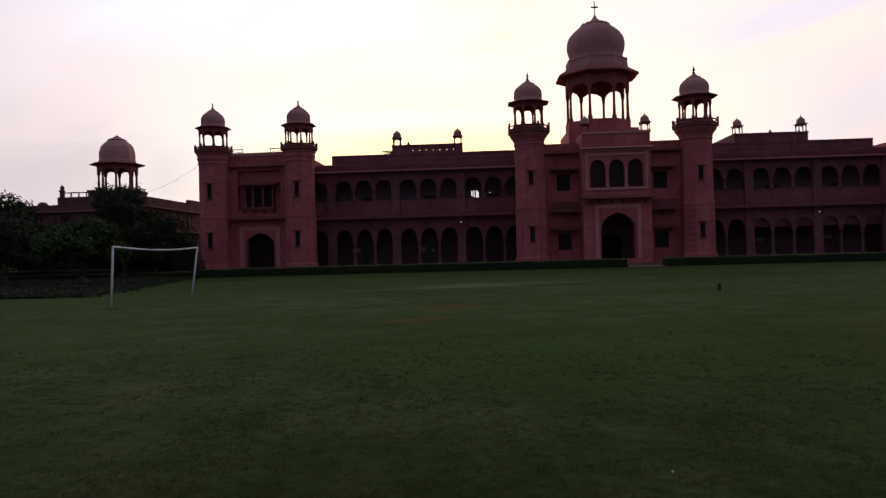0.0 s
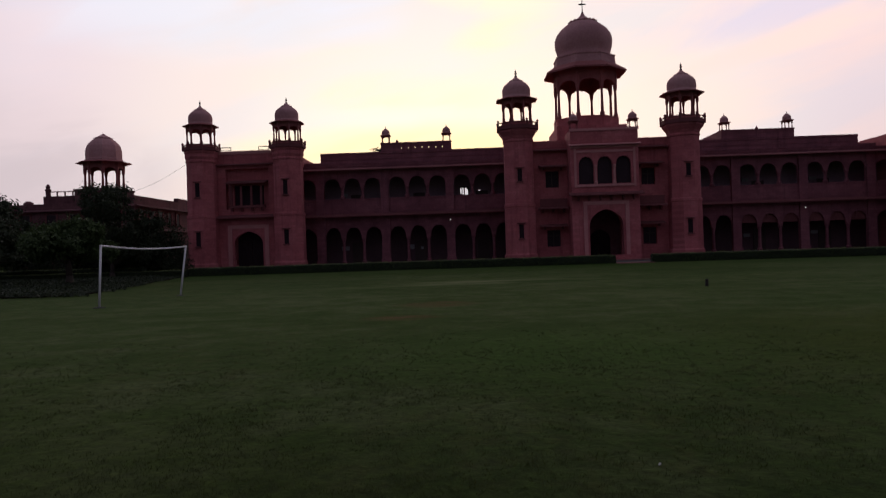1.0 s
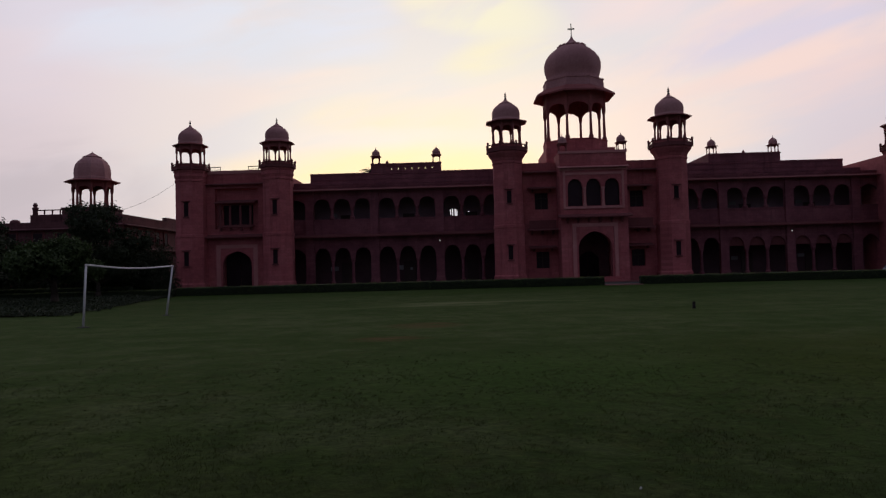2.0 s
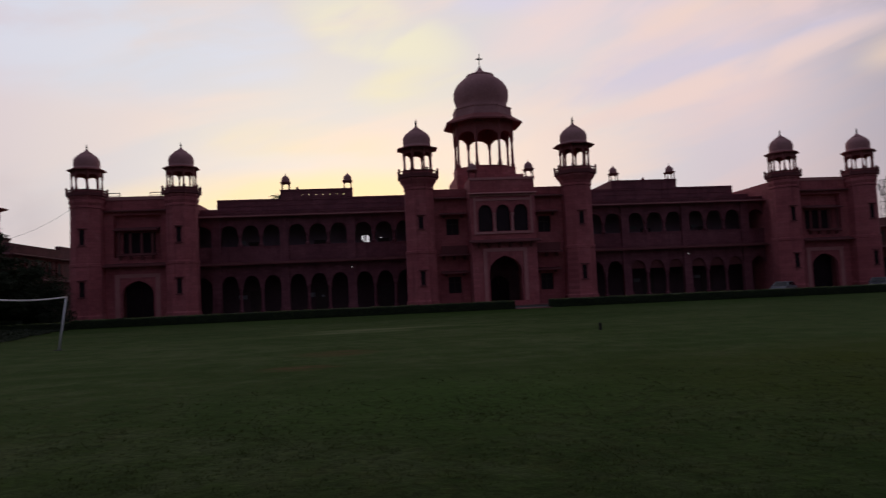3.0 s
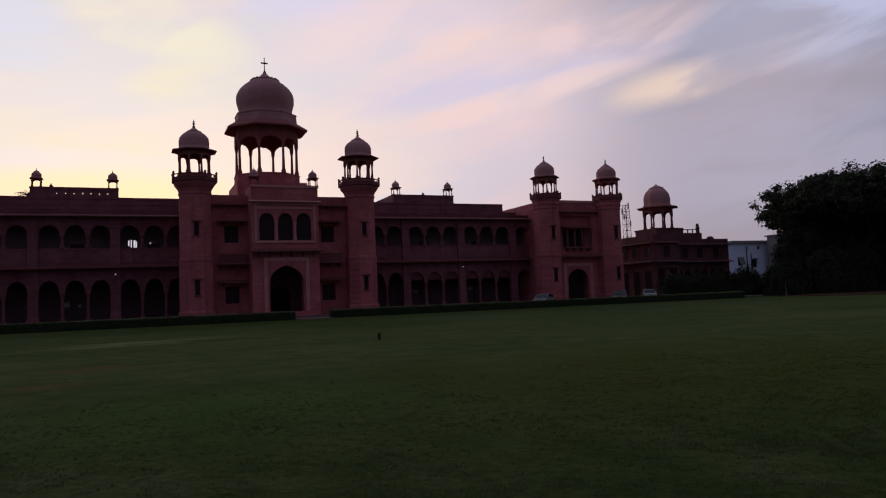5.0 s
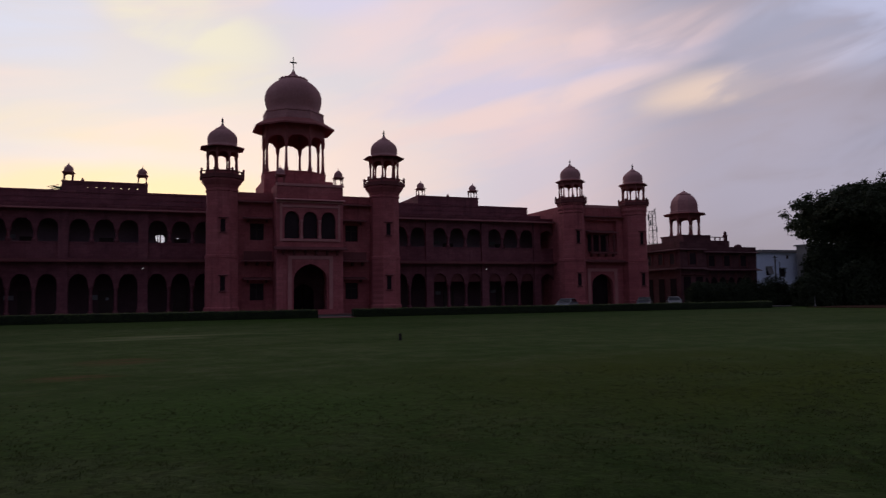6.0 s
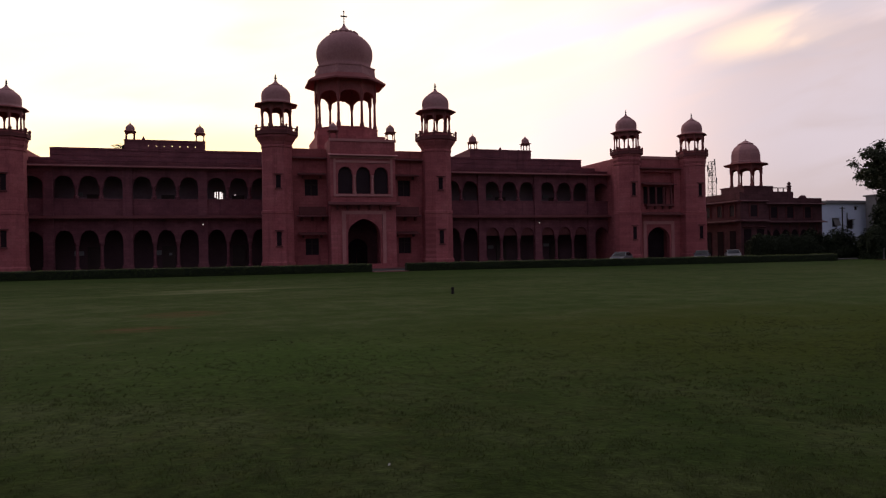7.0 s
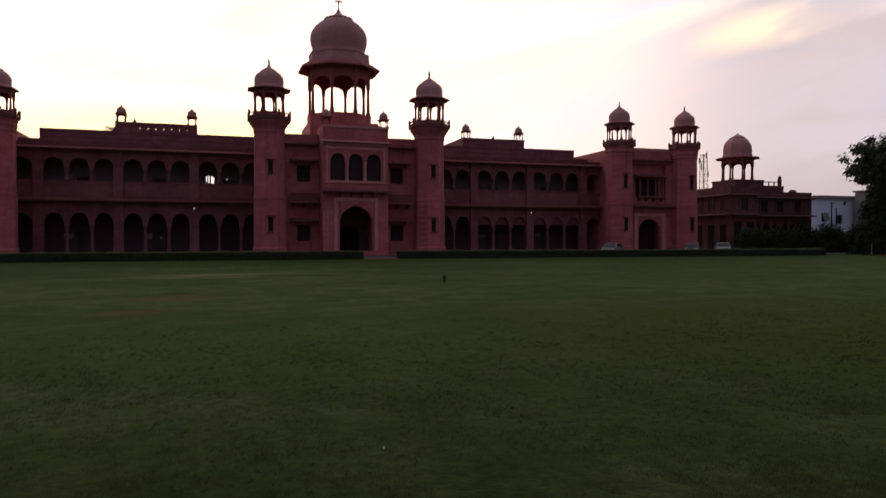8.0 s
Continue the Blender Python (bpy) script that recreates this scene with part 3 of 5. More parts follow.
# ---- setting ----
def ground():
    xs = sorted(set([-4000, -1500, -600, -250, -120] + [x for x in range(-90, 111, 4)] + [150, 300, 700, 1600, 4000]))
    ys = sorted(set([-3000, -800, -200, -60, -20] + [y * 0.5 for y in range(-10, 90)] + list(range(46, 120, 3)) + [140, 200, 350, 800, 1800, 4500]))
    bm = B()
    grid = [[bm.verts.new((x, y, 0.035 * (noise.noise((x * 0.11, y * 0.16, 0.3)) - 0.2) * (1.0 if -60 < x < 70 and 1 < y < 60 else 0.0))) for x in xs] for y in ys]
    for a, b in zip(grid, grid[1:]):
        for i in range(len(xs) - 1):
            bm.faces.new((a[i], a[i + 1], b[i + 1], b[i]))
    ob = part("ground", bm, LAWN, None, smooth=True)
    return tagged(ob, "broad mown lawn with thin worn patches at dusk", "lawn", kind="structure")


def flat_slab(name, x0, x1, y0, y1, z, mat, label, category):
    bm = B()
    box(bm, x0, x1, y0, y1, -0.1, z)
    return tagged(part(name, bm, mat), label, category, kind="structure")


ground()
flat_slab("road", -110, 110, 66.2, 73.6, 0.05, ROAD, "grey driveway between the hedge and the building", "road")
flat_slab("pavement", -50, 50, 73.6, 76.0, 0.14, PAVING, "red stone pavement along the foot of the building", "pavement")
flat_slab("garden_path", -1.6, 1.6, 63.2, 66.2, 0.06, PAVING, "short red paved path through the gap in the hedge", "path")



def bed(label, mat, outline, seed):
    """A flat bed of bare earth with an uneven edge."""
    rng = random.Random(seed)
    ring = []
    for (ax, ay), (bx, by) in zip(outline, outline[1:] + outline[:1]):
        n = max(2, int(math.hypot(bx - ax, by - ay) / 1.2))
        ring += [(ax + (bx - ax) * i / n + rng.uniform(-0.35, 0.35), ay + (by - ay) * i / n + rng.uniform(-0.35, 0.35)) for i in range(n)]
    bm = B()
    low = [bm.verts.new((x, y, -0.05)) for x, y in ring]
    top = [bm.verts.new((x, y, 0.05)) for x, y in ring]
    bm.faces.new(top)
    for i in range(len(ring)):
        j = (i + 1) % len(ring)
        bm.faces.new((low[i], low[j], top[j], top[i]))
    bmesh.ops.triangulate(bm, faces=[f for f in bm.faces if len(f.verts) > 4])
    return tagged(part("ground", bm, mat, None), label, "earth", kind="structure")


# the soft shade of the garden trees, laid as a dark bed over the lawn
bed("earth darkened for the shade of the garden trees", SHADED_SOIL, [(-34.6, 34.2), (-37.4, 46.0), (-41.0, 63.7), (-95.0, 61.5), (-95.0, 29.0), (-60.0, 31.5)], 91)
bed("bare reddish earth under the big tree", RED_SOIL, [(53.6, 59.6), (54.2, 50.0), (68.0, 43.0), (140.0, 33.0), (140.0, 66.0), (75.0, 66.0), (62.0, 62.5)], 92)

# ---- the college building ----
college = thing("college_building", "long two-storey red sandstone college with domed towers and arcades", "building")

# dimensions in metres
CT_X, CT_Y = 9.13, 78.72          # towers of the entrance block
LT_X, LT_X2, LT_Y = 35.4, 45.45, 79.97  # towers of the end pavilions
WING_Y = 88.4                     # front of the arcaded wings
ROOF = 13.2


def tower(x, y, r, top, floor, slits, reach=1.42):
    """An octagonal stair tower with a corbelled balcony and a domed kiosk."""
    bm = B()
    s = r
    lathe(bm, [(s * 1.13, 0), (s * 1.13, 0.9), (s * 1.05, 1.05), (s * 1.04, 6.2), (s * 1.07, 6.25), (s * 1.07, 6.55), (s * 1.0, 6.6), (s * 0.99, top - 1.35), (s * 1.04, top - 1.3), (s * 1.04, top - 1.1), (s * 1.0, top - 1.05), (s * 1.08, top - 0.7), (s * (reach - 0.18), top - 0.35), (s * (reach - 0.12), top - 0.2), (s * (reach - 0.12), top)], 8, 22.5)
    shaft = part("tower", bm, SANDSTONE, college, "octagonal red sandstone corner tower with slit windows")
    shaft.location = (x, y, 0)
    # balcony slab
    bm = B()
    lathe(bm, [(s * (reach - 0.12), top), (s * reach, top + 0.02), (s * reach, top + 0.2), (s * 1.1, top + 0.2)], 8, 22.5)
    part("balcony_slab", bm, SANDSTONE_DARK, shaft)
    R = s * (reach - 0.06)
    rail_h = floor - top - 0.28
    bm = B()
    box(bm, -0.09, 0.09, -0.09, 0.09, top + 0.2, top + 0.2 + rail_h + 0.12)
    lathe(bm, [(0.13, top + 0.2 + rail_h + 0.12), (0.15, top + 0.2 + rail_h + 0.2), (0.02, top + 0.2 + rail_h + 0.34)], 8)
    post = part("rail_post", bm, SANDSTONE_DARK, shaft)
    side = 2 * R * math.sin(radians(22.5))
    bm = B()
    box(bm, -side / 2 + 0.08, side / 2 - 0.08, -0.05, 0.05, top + 0.12 + rail_h, top + 0.22 + rail_h)
    box(bm, -side / 2 + 0.08, side / 2 - 0.08, -0.04, 0.04, top + 0.22, top + 0.22 + rail_h * 0.42)
    panel = part("balustrade", bm, SANDSTONE_DARK, shaft)
    for i in range(8):
        a = radians(22.5 + 45 * i)
        mp = Matrix.Translation((R * math.cos(a), R * math.sin(a), 0))
        ms = Matrix.Rotation(radians(45 * i), 4, "Z") @ Matrix.Translation((0, -R * math.cos(radians(22.5)), 0))
        if i:
            cloned(post, mp)
            cloned(panel, ms)
        else:
            post.matrix_basis, panel.matrix_basis = mp, ms
    # slit windows on the front face
    ap = s * math.cos(radians(22.5))
    for z0, z1, wide in slits:
        k = 1.052 if z0 < 6 else 0.985
        m = Matrix.Translation((0, -ap * k, 0))
        bm = B()
        box(bm, -wide / 2, wide / 2, -0.035, 0.1, z0, z1)
        pane = part("slit_window", bm, SHADE, shaft, "dark narrow slit window")
        pane.matrix_basis = m
        if z1 - z0 > 0.7:
            bm = B()
            box(bm, -wide / 2 - 0.12, wide / 2 + 0.12, -0.16, 0.05, z0 - 0.16, z0 - 0.02)
            part("sill", bm, SANDSTONE_DARK, shaft).matrix_basis = m
            bm = B()
            eave(bm, -wide / 2 - 0.2, wide / 2 + 0.2, 0.0, z1 + 0.22, 0.3, 0.08, 0.06)
            part("hood", bm, SANDSTONE_DARK, shaft).matrix_basis = m
    return shaft


for side in (-1, 1):
    tower(side * CT_X, CT_Y, 1.72, 14.72, 15.58, [(9.0, 10.35, 0.5), (6.02, 6.38, 0.32), (2.75, 4.25, 0.5)])
    chhatri(college, (side * CT_X, CT_Y, 15.58), 1.60, 2.08, 2.74, 2.42, 0.16, 1.56, 2.55, 0.80, 0.0, 0.75, 0.115, cap="low")
    for x in (LT_X, LT_X2):
        tower(side * x, LT_Y, 1.70, 13.92, 14.66, [(8.6, 10.2, 0.5), (3.0, 4.6, 0.5)], 1.24)
        chhatri(college, (side * x, LT_Y, 14.66), 1.50, 1.68, 2.36, 2.00, 0.15, 1.34, 2.25, 0.62, 0.0, 0.65, 0.095, cap="low")

# great dome over the hall
chhatri(college, (0, 87.5, 17.15), 3.70, 4.50, 6.52, 5.15, 0.78, 3.50, 5.74, 1.70, 1.10, 1.3, 0.175, cross=True, thick=0.2)
bm = B()
box(bm, -4.1, 4.1, 83.5, 91.6, 13.0, 15.9)
part("dome_base", bm, SANDSTONE, college, "square stone base under the great dome")

# entrance block between its towers
bm = B()
side_holes = [(s * 5.35 - 0.75, s * 5.35 + 0.75, 8.35, 10.2, 10.2, "flat") for s in (-1, 1)]
low_holes = [(s * 5.35 - 0.75, s * 5.35 + 0.75, 1.7, 3.55, 3.55, "flat") for s in (-1, 1)]
pierced(bm, -9.0, 9.0, 79.4, 80.0, 0, 6.9, low_holes + [(-2.2, 2.2, 0, 4.2, 6.0, "pointed")])
pierced(bm, -9.0, 9.0, 79.4, 80.0, 6.9, 13.62, side_holes)
box(bm, -9.0, -2.3, 80.6, 98, 0, 6.9)
box(bm, 2.3, 9.0, 80.6, 98, 0, 6.9)
box(bm, -9.0, 9.0, 80.6, 98, 6.9, ROOF)
box(bm, -2.3, 2.3, 93, 98, 0, 6.9)
front = part("entrance_block", bm, SANDSTONE, college, "projecting entrance block of red sandstone", weld=True)
for s in (-1, 1):
    for z0, z1 in ((1.7, 3.55), (8.35, 10.2)):
        bm = B()
        box(bm, s * 5.35 - 0.75, s * 5.35 + 0.75, 79.75, 79.82, z0, z1)
        pane = part("window", bm, GLASS, front, "dark glazed window")
        bm = B()
        for x in (-0.72, 0.0, 0.72):
            box(bm, s * 5.35 + x - 0.04, s * 5.35 + x + 0.04, 79.66, 79.74, z0, z1)
        box(bm, s * 5.35 - 0.68, s * 5.35 + 0.68, 79.66, 79.74, z0 + 1.2, z0 + 1.27)
        part("window_frame", bm, DOOR_WOOD, front)
        bm = B()
        eave(bm, s * 5.35 - 1.5, s * 5.35 + 1.5, 79.40, z1 + 0.72, 1.3, 0.3, 0.12)
        for x in (-1.0, 1.0):
            box(bm, s * 5.35 + x - 0.08, s * 5.35 + x + 0.08, 78.90, 79.40, z1 + 0.08, z1 + 0.36)
        part("window_hood", bm, SANDSTONE_DARK, front)
    # balcony below the upper window
    bm = B()
    box(bm, s * 5.35 - 1.5, s * 5.35 + 1.5, 78.50, 79.40, 6.0, 6.2)
    box(bm, s * 5.35 - 1.5, s * 5.35 + 1.5, 78.50, 78.62, 6.2, 7.05)
    eave(bm, s * 5.35 - 1.75, s * 5.35 + 1.75, 78.50, 6.14, 0.5, 0.2, 0.1)
    for x in (-1.2, 0, 1.2):
        box(bm, s * 5.35 + x - 0.1, s * 5.35 + x + 0.1, 78.70, 79.40, 5.5, 6.0)
    part("balcony", bm, SANDSTONE_DARK, front, "small stone balcony on brackets")
    bm = B()
    eave(bm, s * 3.6 if s > 0 else -7.6, 7.6 if s > 0 else -3.6, 79.40, 12.75, 0.7, 0.25, 0.12)
    part("cornice", bm, SANDSTONE_DARK, front)

# portal
bm = B()
pierced(bm, -3.63, 3.63, 76.45, 77.2, 0, 7.2, [(-1.82, 1.82, 0, 3.95, 5.6, "pointed")])
pierced(bm, -3.63, 3.63, 76.45, 77.0, 7.2, 14.35, [(x - 0.82, x + 0.82, 8.35, 10.35, 11.35, "cusped") for x in (-2.0, 0, 2.0)])
box(bm, -3.63, -2.9, 77.2, 80.6, 0, 7.2)
box(bm, 2.9, 3.63, 77.2, 80.6, 0, 7.2)
box(bm, -3.63, -3.1, 77.0, 80.6, 7.2, 14.35)
box(bm, 3.1, 3.63, 77.0, 80.6, 7.2, 14.35)
box(bm, -3.1, 3.1, 77.0, 80.6, 7.2, 7.7)
box(bm, -3.1, 3.1, 77.0, 80.6, 13.3, 13.58)
portal = part("portal", bm, SANDSTONE, college, "tall entrance portal with an arched gateway and three windows over it", weld=True)
bm = B()
for s in (-1, 1):
    box(bm, min(s * 2.05, s * 2.45), max(s * 2.05, s * 2.45), 76.3, 76.46, 0.15, 6.45)
box(bm, -2.05, 2.05, 76.3, 76.46, 6.08, 6.45)
part("gate_surround", bm, TRIM, portal, "pale stone frame round the gateway", weld=True)
bm = B()
arch(bm, -2.0, 2.0, 76.38, 76.46, 4.0, 5.9, 6.06, "pointed")
part("spandrel", bm, SANDSTONE, portal)
# inner wall in a darker stone that carries the shade of the passage
bm = B()
pierced(bm, -2.28, 2.28, 80.64, 80.95, 0, 6.88, [(-1.15, 1.15, 0, 2.5, 3.5, "pointed")])
part("gate_wall", bm, SIDE_STONE, portal, "wall with a smaller arch inside the gateway, darkened for shade")
# leaves coloured as the darkness of the passage
bm = B()
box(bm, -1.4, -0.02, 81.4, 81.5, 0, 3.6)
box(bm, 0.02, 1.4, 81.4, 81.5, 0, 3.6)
part("gate_leaf", bm, SHADE, portal, "gate leaves in a near-black shade colour deep in the passage")
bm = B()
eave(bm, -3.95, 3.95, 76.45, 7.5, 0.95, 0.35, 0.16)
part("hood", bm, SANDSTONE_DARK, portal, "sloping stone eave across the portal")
for x in (-2.95, -1.8, -0.6, 0.6, 1.8, 2.95):
    bm = B()
    box(bm, x - 0.09, x + 0.09, 75.80, 76.44, 6.78, 7.05)
    box(bm, x - 0.08, x + 0.08, 76.12, 76.44, 6.52, 6.78)
    part("bracket", bm, SANDSTONE_DARK, portal)
bm = B()
for s in (-1, 1):
    box(bm, s * 3.18 - 0.12, s * 3.18 + 0.12, 76.36, 76.46, 8.0, 12.2)
box(bm, -3.06, 3.06, 76.36, 76.46, 11.75, 12.0)
box(bm, -3.06, 3.06, 76.30, 76.46, 8.05, 8.3)
part("window_surround", bm, TRIM, portal, "pale stone frame round the three upper windows")
for x in (-1.0, 1.0):
    bm = B()
    lathe(bm, [(0.2, 8.3), (0.2, 8.55), (0.13, 8.65), (0.12, 10.0), (0.2, 10.2), (0.2, 10.4)], 8, 22.5, Matrix.Translation((x, 76.42, 0)))
    part("colonnette", bm, TRIM, portal)
for x in (-2.0, 0, 2.0):
    bm = B()
    box(bm, x - 0.82, x + 0.82, 76.85, 76.9, 8.35, 11.35)
    part("window_pane", bm, GLASS, portal)
bm = B()
eave(bm, -3.85, 3.85, 76.46, 12.75, 0.5, 0.2, 0.1)
box(bm, -3.7, 3.7, 76.35, 76.46, 12.25, 12.45)
box(bm, -3.72, 3.72, 76.35, 76.46, 14.1, 14.38)
part("cornice", bm, TRIM, portal)
bm = B()
for i in range(3):
    box(bm, -2.6 + 0.0 * i, 2.6, 75.1 + 0.38 * i, 76.3, 0.0 if i == 0 else 0.16 * i + 0.14, 0.14 + 0.16 * (i + 1))
part("steps", bm, SANDSTONE, portal, "three worn stone steps")


def little_kiosk(x, y, z, s=1.0):
    """A small four-column roof kiosk."""
    chhatri(college, (x, y, z), 0.62 * s, 0.84 * s, 1.06 * s, 0.92 * s, 0.07 * s, 0.52 * s, 0.98 * s, 0.22 * s, 0.0, 0.15, 0.065 * s, sides=4, thick=0.05, cap="low")


for s in (-1, 1):
    little_kiosk(s * 3.2, 76.85, 14.37, 0.9)
    little_kiosk(s * 17.35, 88.85, 15.5, 0.97)
    little_kiosk(s * 25.05, 88.85, 15.5, 0.97)

# arcaded wings: a two-storey verandah in front of the main wall
PIERS = [9.15, 17.05, 24.95, 32.85]
VY, VB = 85.0, 88.36              # front of the verandah and its back wall
for s in (-1, 1):
    def fx(a, b):
        return (min(s * a, s * b), max(s * a, s * b))

    x0, x1 = fx(9.0, 35.6)
    bm = B()
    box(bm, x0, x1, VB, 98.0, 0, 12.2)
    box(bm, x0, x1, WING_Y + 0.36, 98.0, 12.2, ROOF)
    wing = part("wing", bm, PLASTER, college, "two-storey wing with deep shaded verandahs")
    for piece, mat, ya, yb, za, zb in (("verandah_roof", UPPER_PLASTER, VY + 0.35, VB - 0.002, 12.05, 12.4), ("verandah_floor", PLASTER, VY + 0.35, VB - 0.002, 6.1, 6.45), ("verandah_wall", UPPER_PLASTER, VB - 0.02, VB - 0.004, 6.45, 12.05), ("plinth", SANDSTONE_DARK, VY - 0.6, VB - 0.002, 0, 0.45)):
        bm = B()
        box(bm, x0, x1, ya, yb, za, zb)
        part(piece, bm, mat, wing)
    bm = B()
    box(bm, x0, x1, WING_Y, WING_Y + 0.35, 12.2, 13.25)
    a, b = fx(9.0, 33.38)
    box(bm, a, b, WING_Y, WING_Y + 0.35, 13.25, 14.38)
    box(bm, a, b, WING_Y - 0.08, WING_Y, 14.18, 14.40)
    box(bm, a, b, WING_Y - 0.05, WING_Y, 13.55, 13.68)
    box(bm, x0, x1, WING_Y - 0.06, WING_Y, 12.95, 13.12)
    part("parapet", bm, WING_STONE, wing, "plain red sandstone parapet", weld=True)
    # raised centre of the parapet, pierced by a row of small holes
    a, b = fx(16.75, 25.65)
    bm = B()
    if s < 0:
        holes = [(-23.1 + 0.86 * i, -22.98 + 0.86 * i, 14.72, 14.90, 14.90, "flat") for i in range(7)]
        pierced(bm, a, b, WING_Y - 0.1, WING_Y + 0.4, 14.41, 15.5, holes)
    else:
        box(bm, a, b, WING_Y - 0.1, WING_Y + 0.4, 14.41, 15.5)
        box(bm, 16.75, 17.15, WING_Y + 0.4, WING_Y + 14.0, 13.2, 15.5)
    box(bm, a - 0.05, b + 0.05, WING_Y - 0.16, WING_Y - 0.1, 15.3, 15.48)
    for q in range(3):
        u = a + 0.5 + q * (b - a - 0.6) / 3
        box(bm, u, u + (b - a) / 3 - 0.45, WING_Y - 0.14, WING_Y - 0.1, 15.08, 15.2)
    lathe(bm, [(0.16, 15.5), (0.2, 15.62), (0.12, 15.72), (0.03, 15.9)], 8, 0, Matrix.Translation((s * 23.6 if s < 0 else 21.2, WING_Y + 0.15, 0)))
    part("raised_parapet", bm, WING_STONE, wing, "raised stretch of parapet", weld=True)
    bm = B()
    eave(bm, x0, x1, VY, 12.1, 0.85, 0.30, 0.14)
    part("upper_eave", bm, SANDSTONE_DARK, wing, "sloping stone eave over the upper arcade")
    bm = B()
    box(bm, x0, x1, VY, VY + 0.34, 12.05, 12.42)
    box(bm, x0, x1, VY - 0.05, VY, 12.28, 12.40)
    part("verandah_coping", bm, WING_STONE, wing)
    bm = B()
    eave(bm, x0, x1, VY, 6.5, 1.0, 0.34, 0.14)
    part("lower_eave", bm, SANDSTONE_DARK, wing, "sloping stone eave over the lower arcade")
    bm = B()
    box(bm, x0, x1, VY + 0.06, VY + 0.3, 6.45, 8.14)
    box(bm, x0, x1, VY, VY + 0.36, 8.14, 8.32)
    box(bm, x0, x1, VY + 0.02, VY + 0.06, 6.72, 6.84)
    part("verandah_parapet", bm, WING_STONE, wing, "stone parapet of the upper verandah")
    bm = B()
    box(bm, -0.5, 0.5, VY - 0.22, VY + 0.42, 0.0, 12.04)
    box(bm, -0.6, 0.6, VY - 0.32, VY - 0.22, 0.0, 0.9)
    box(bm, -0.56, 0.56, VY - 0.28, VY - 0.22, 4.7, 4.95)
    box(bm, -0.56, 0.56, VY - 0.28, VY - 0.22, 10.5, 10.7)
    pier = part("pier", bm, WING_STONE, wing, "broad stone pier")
    for i, px in enumerate(PIERS):
        if i:
            cloned(pier, Matrix.Translation((s * px, 0, 0)))
        else:
            pier.matrix_basis = Matrix.Translation((s * px, 0, 0))
    # three arches to a bay on both floors, on slender columns
    arches = {}
    gap = (7.9 - 1.0 - 2 * 0.5) / 3
    for px in PIERS[:3]:
        for zb, zs, za, zt, key in ((0.45, 3.45, 4.88, 6.3, "low"), (8.32, 9.75, 10.86, 12.04, "high")):
            for i in range(3):
                c = px + 0.5 + gap / 2 + i * (gap + 0.5)
                if key not in arches:
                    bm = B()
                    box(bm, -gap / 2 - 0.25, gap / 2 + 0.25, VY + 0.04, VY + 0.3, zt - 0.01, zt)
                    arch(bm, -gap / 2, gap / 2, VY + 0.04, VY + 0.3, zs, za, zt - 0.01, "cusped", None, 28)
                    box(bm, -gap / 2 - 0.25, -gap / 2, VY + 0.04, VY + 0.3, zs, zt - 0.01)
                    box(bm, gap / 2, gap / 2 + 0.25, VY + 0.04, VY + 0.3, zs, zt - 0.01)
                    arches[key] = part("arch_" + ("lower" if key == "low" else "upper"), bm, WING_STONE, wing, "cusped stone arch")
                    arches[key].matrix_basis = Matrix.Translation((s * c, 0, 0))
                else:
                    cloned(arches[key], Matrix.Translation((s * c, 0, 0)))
                if i < 2:
                    e = c + gap / 2 + 0.25
                    if key + "c" not in arches:
                        bm = B()
                        lathe(bm, [(0.30, zb), (0.30, zb + 0.25), (0.19, zb + 0.35), (0.17, zs - 0.4), (0.24, zs - 0.25), (0.27, zs - 0.12), (0.27, zs)], 8, 22.5, Matrix.Translation((0, VY + 0.17, 0)))
                        arches[key + "c"] = part("column", bm, WING_STONE, wing)
                        arches[key + "c"].matrix_basis = Matrix.Translation((s * e, 0, 0))
                    else:
                        cloned(arches[key + "c"], Matrix.Translation((s * e, 0, 0)))
                # stone screens close the heads of the lower arches in one wing
                if s > 0 and key == "low" and px > 10:
                    m = Matrix.Translation((s * c, 0, 0))
                    if "screen" not in arches:
                        bm = B()
                        box(bm, -gap / 2 - 0.1, gap / 2 + 0.1, VY + 0.34, VY + 0.42, 3.80, 3.98)
                        box(bm, -gap / 2 - 0.1, gap / 2 + 0.1, VY + 0.37, VY + 0.40, 3.98, 5.1)
                        for q in range(6):
                            u = -gap / 2 + gap * (q + 0.5) / 6
                            box(bm, u - 0.04, u + 0.04, VY + 0.345, VY + 0.37, 3.98, 5.1)
                        arches["screen"] = part("arch_screen", bm, SANDSTONE_DARK, wing, "slatted stone screen in the head of an arch")
                        arches["screen"].matrix_basis = m
                    else:
                        cloned(arches["screen"], m)
    # end opening next to the pavilion
    a, b = fx(33.35, 35.6)
    for zs, za, zt in ((3.45, 4.8, 6.3), (9.75, 10.8, 12.04)):
        bm = B()
        arch(bm, a, b, VY + 0.04, VY + 0.3, zs, za, zt, "pointed")
        part("end_arch", bm, WING_STONE, wing)
    # doors at the back of the verandahs
    bm = B()
    box(bm, -0.6, 0.6, VB - 0.11, VB - 0.022, 0.45, 2.9)
    box(bm, -0.72, -0.6, VB - 0.15, VB - 0.022, 0.45, 3.0)
    box(bm, 0.6, 0.72, VB - 0.15, VB - 0.022, 0.45, 3.0)
    box(bm, -0.72, 0.72, VB - 0.15, VB - 0.022, 2.9, 3.05)
    door = part("verandah_door", bm, DOOR_WOOD, wing, "dark panelled wooden door")
    for i, px in enumerate(PIERS[:3]):
        for j, dz in enumerate((0, 6.0)):
            m = Matrix.Translation((s * (px + 3.95), 0, dz))
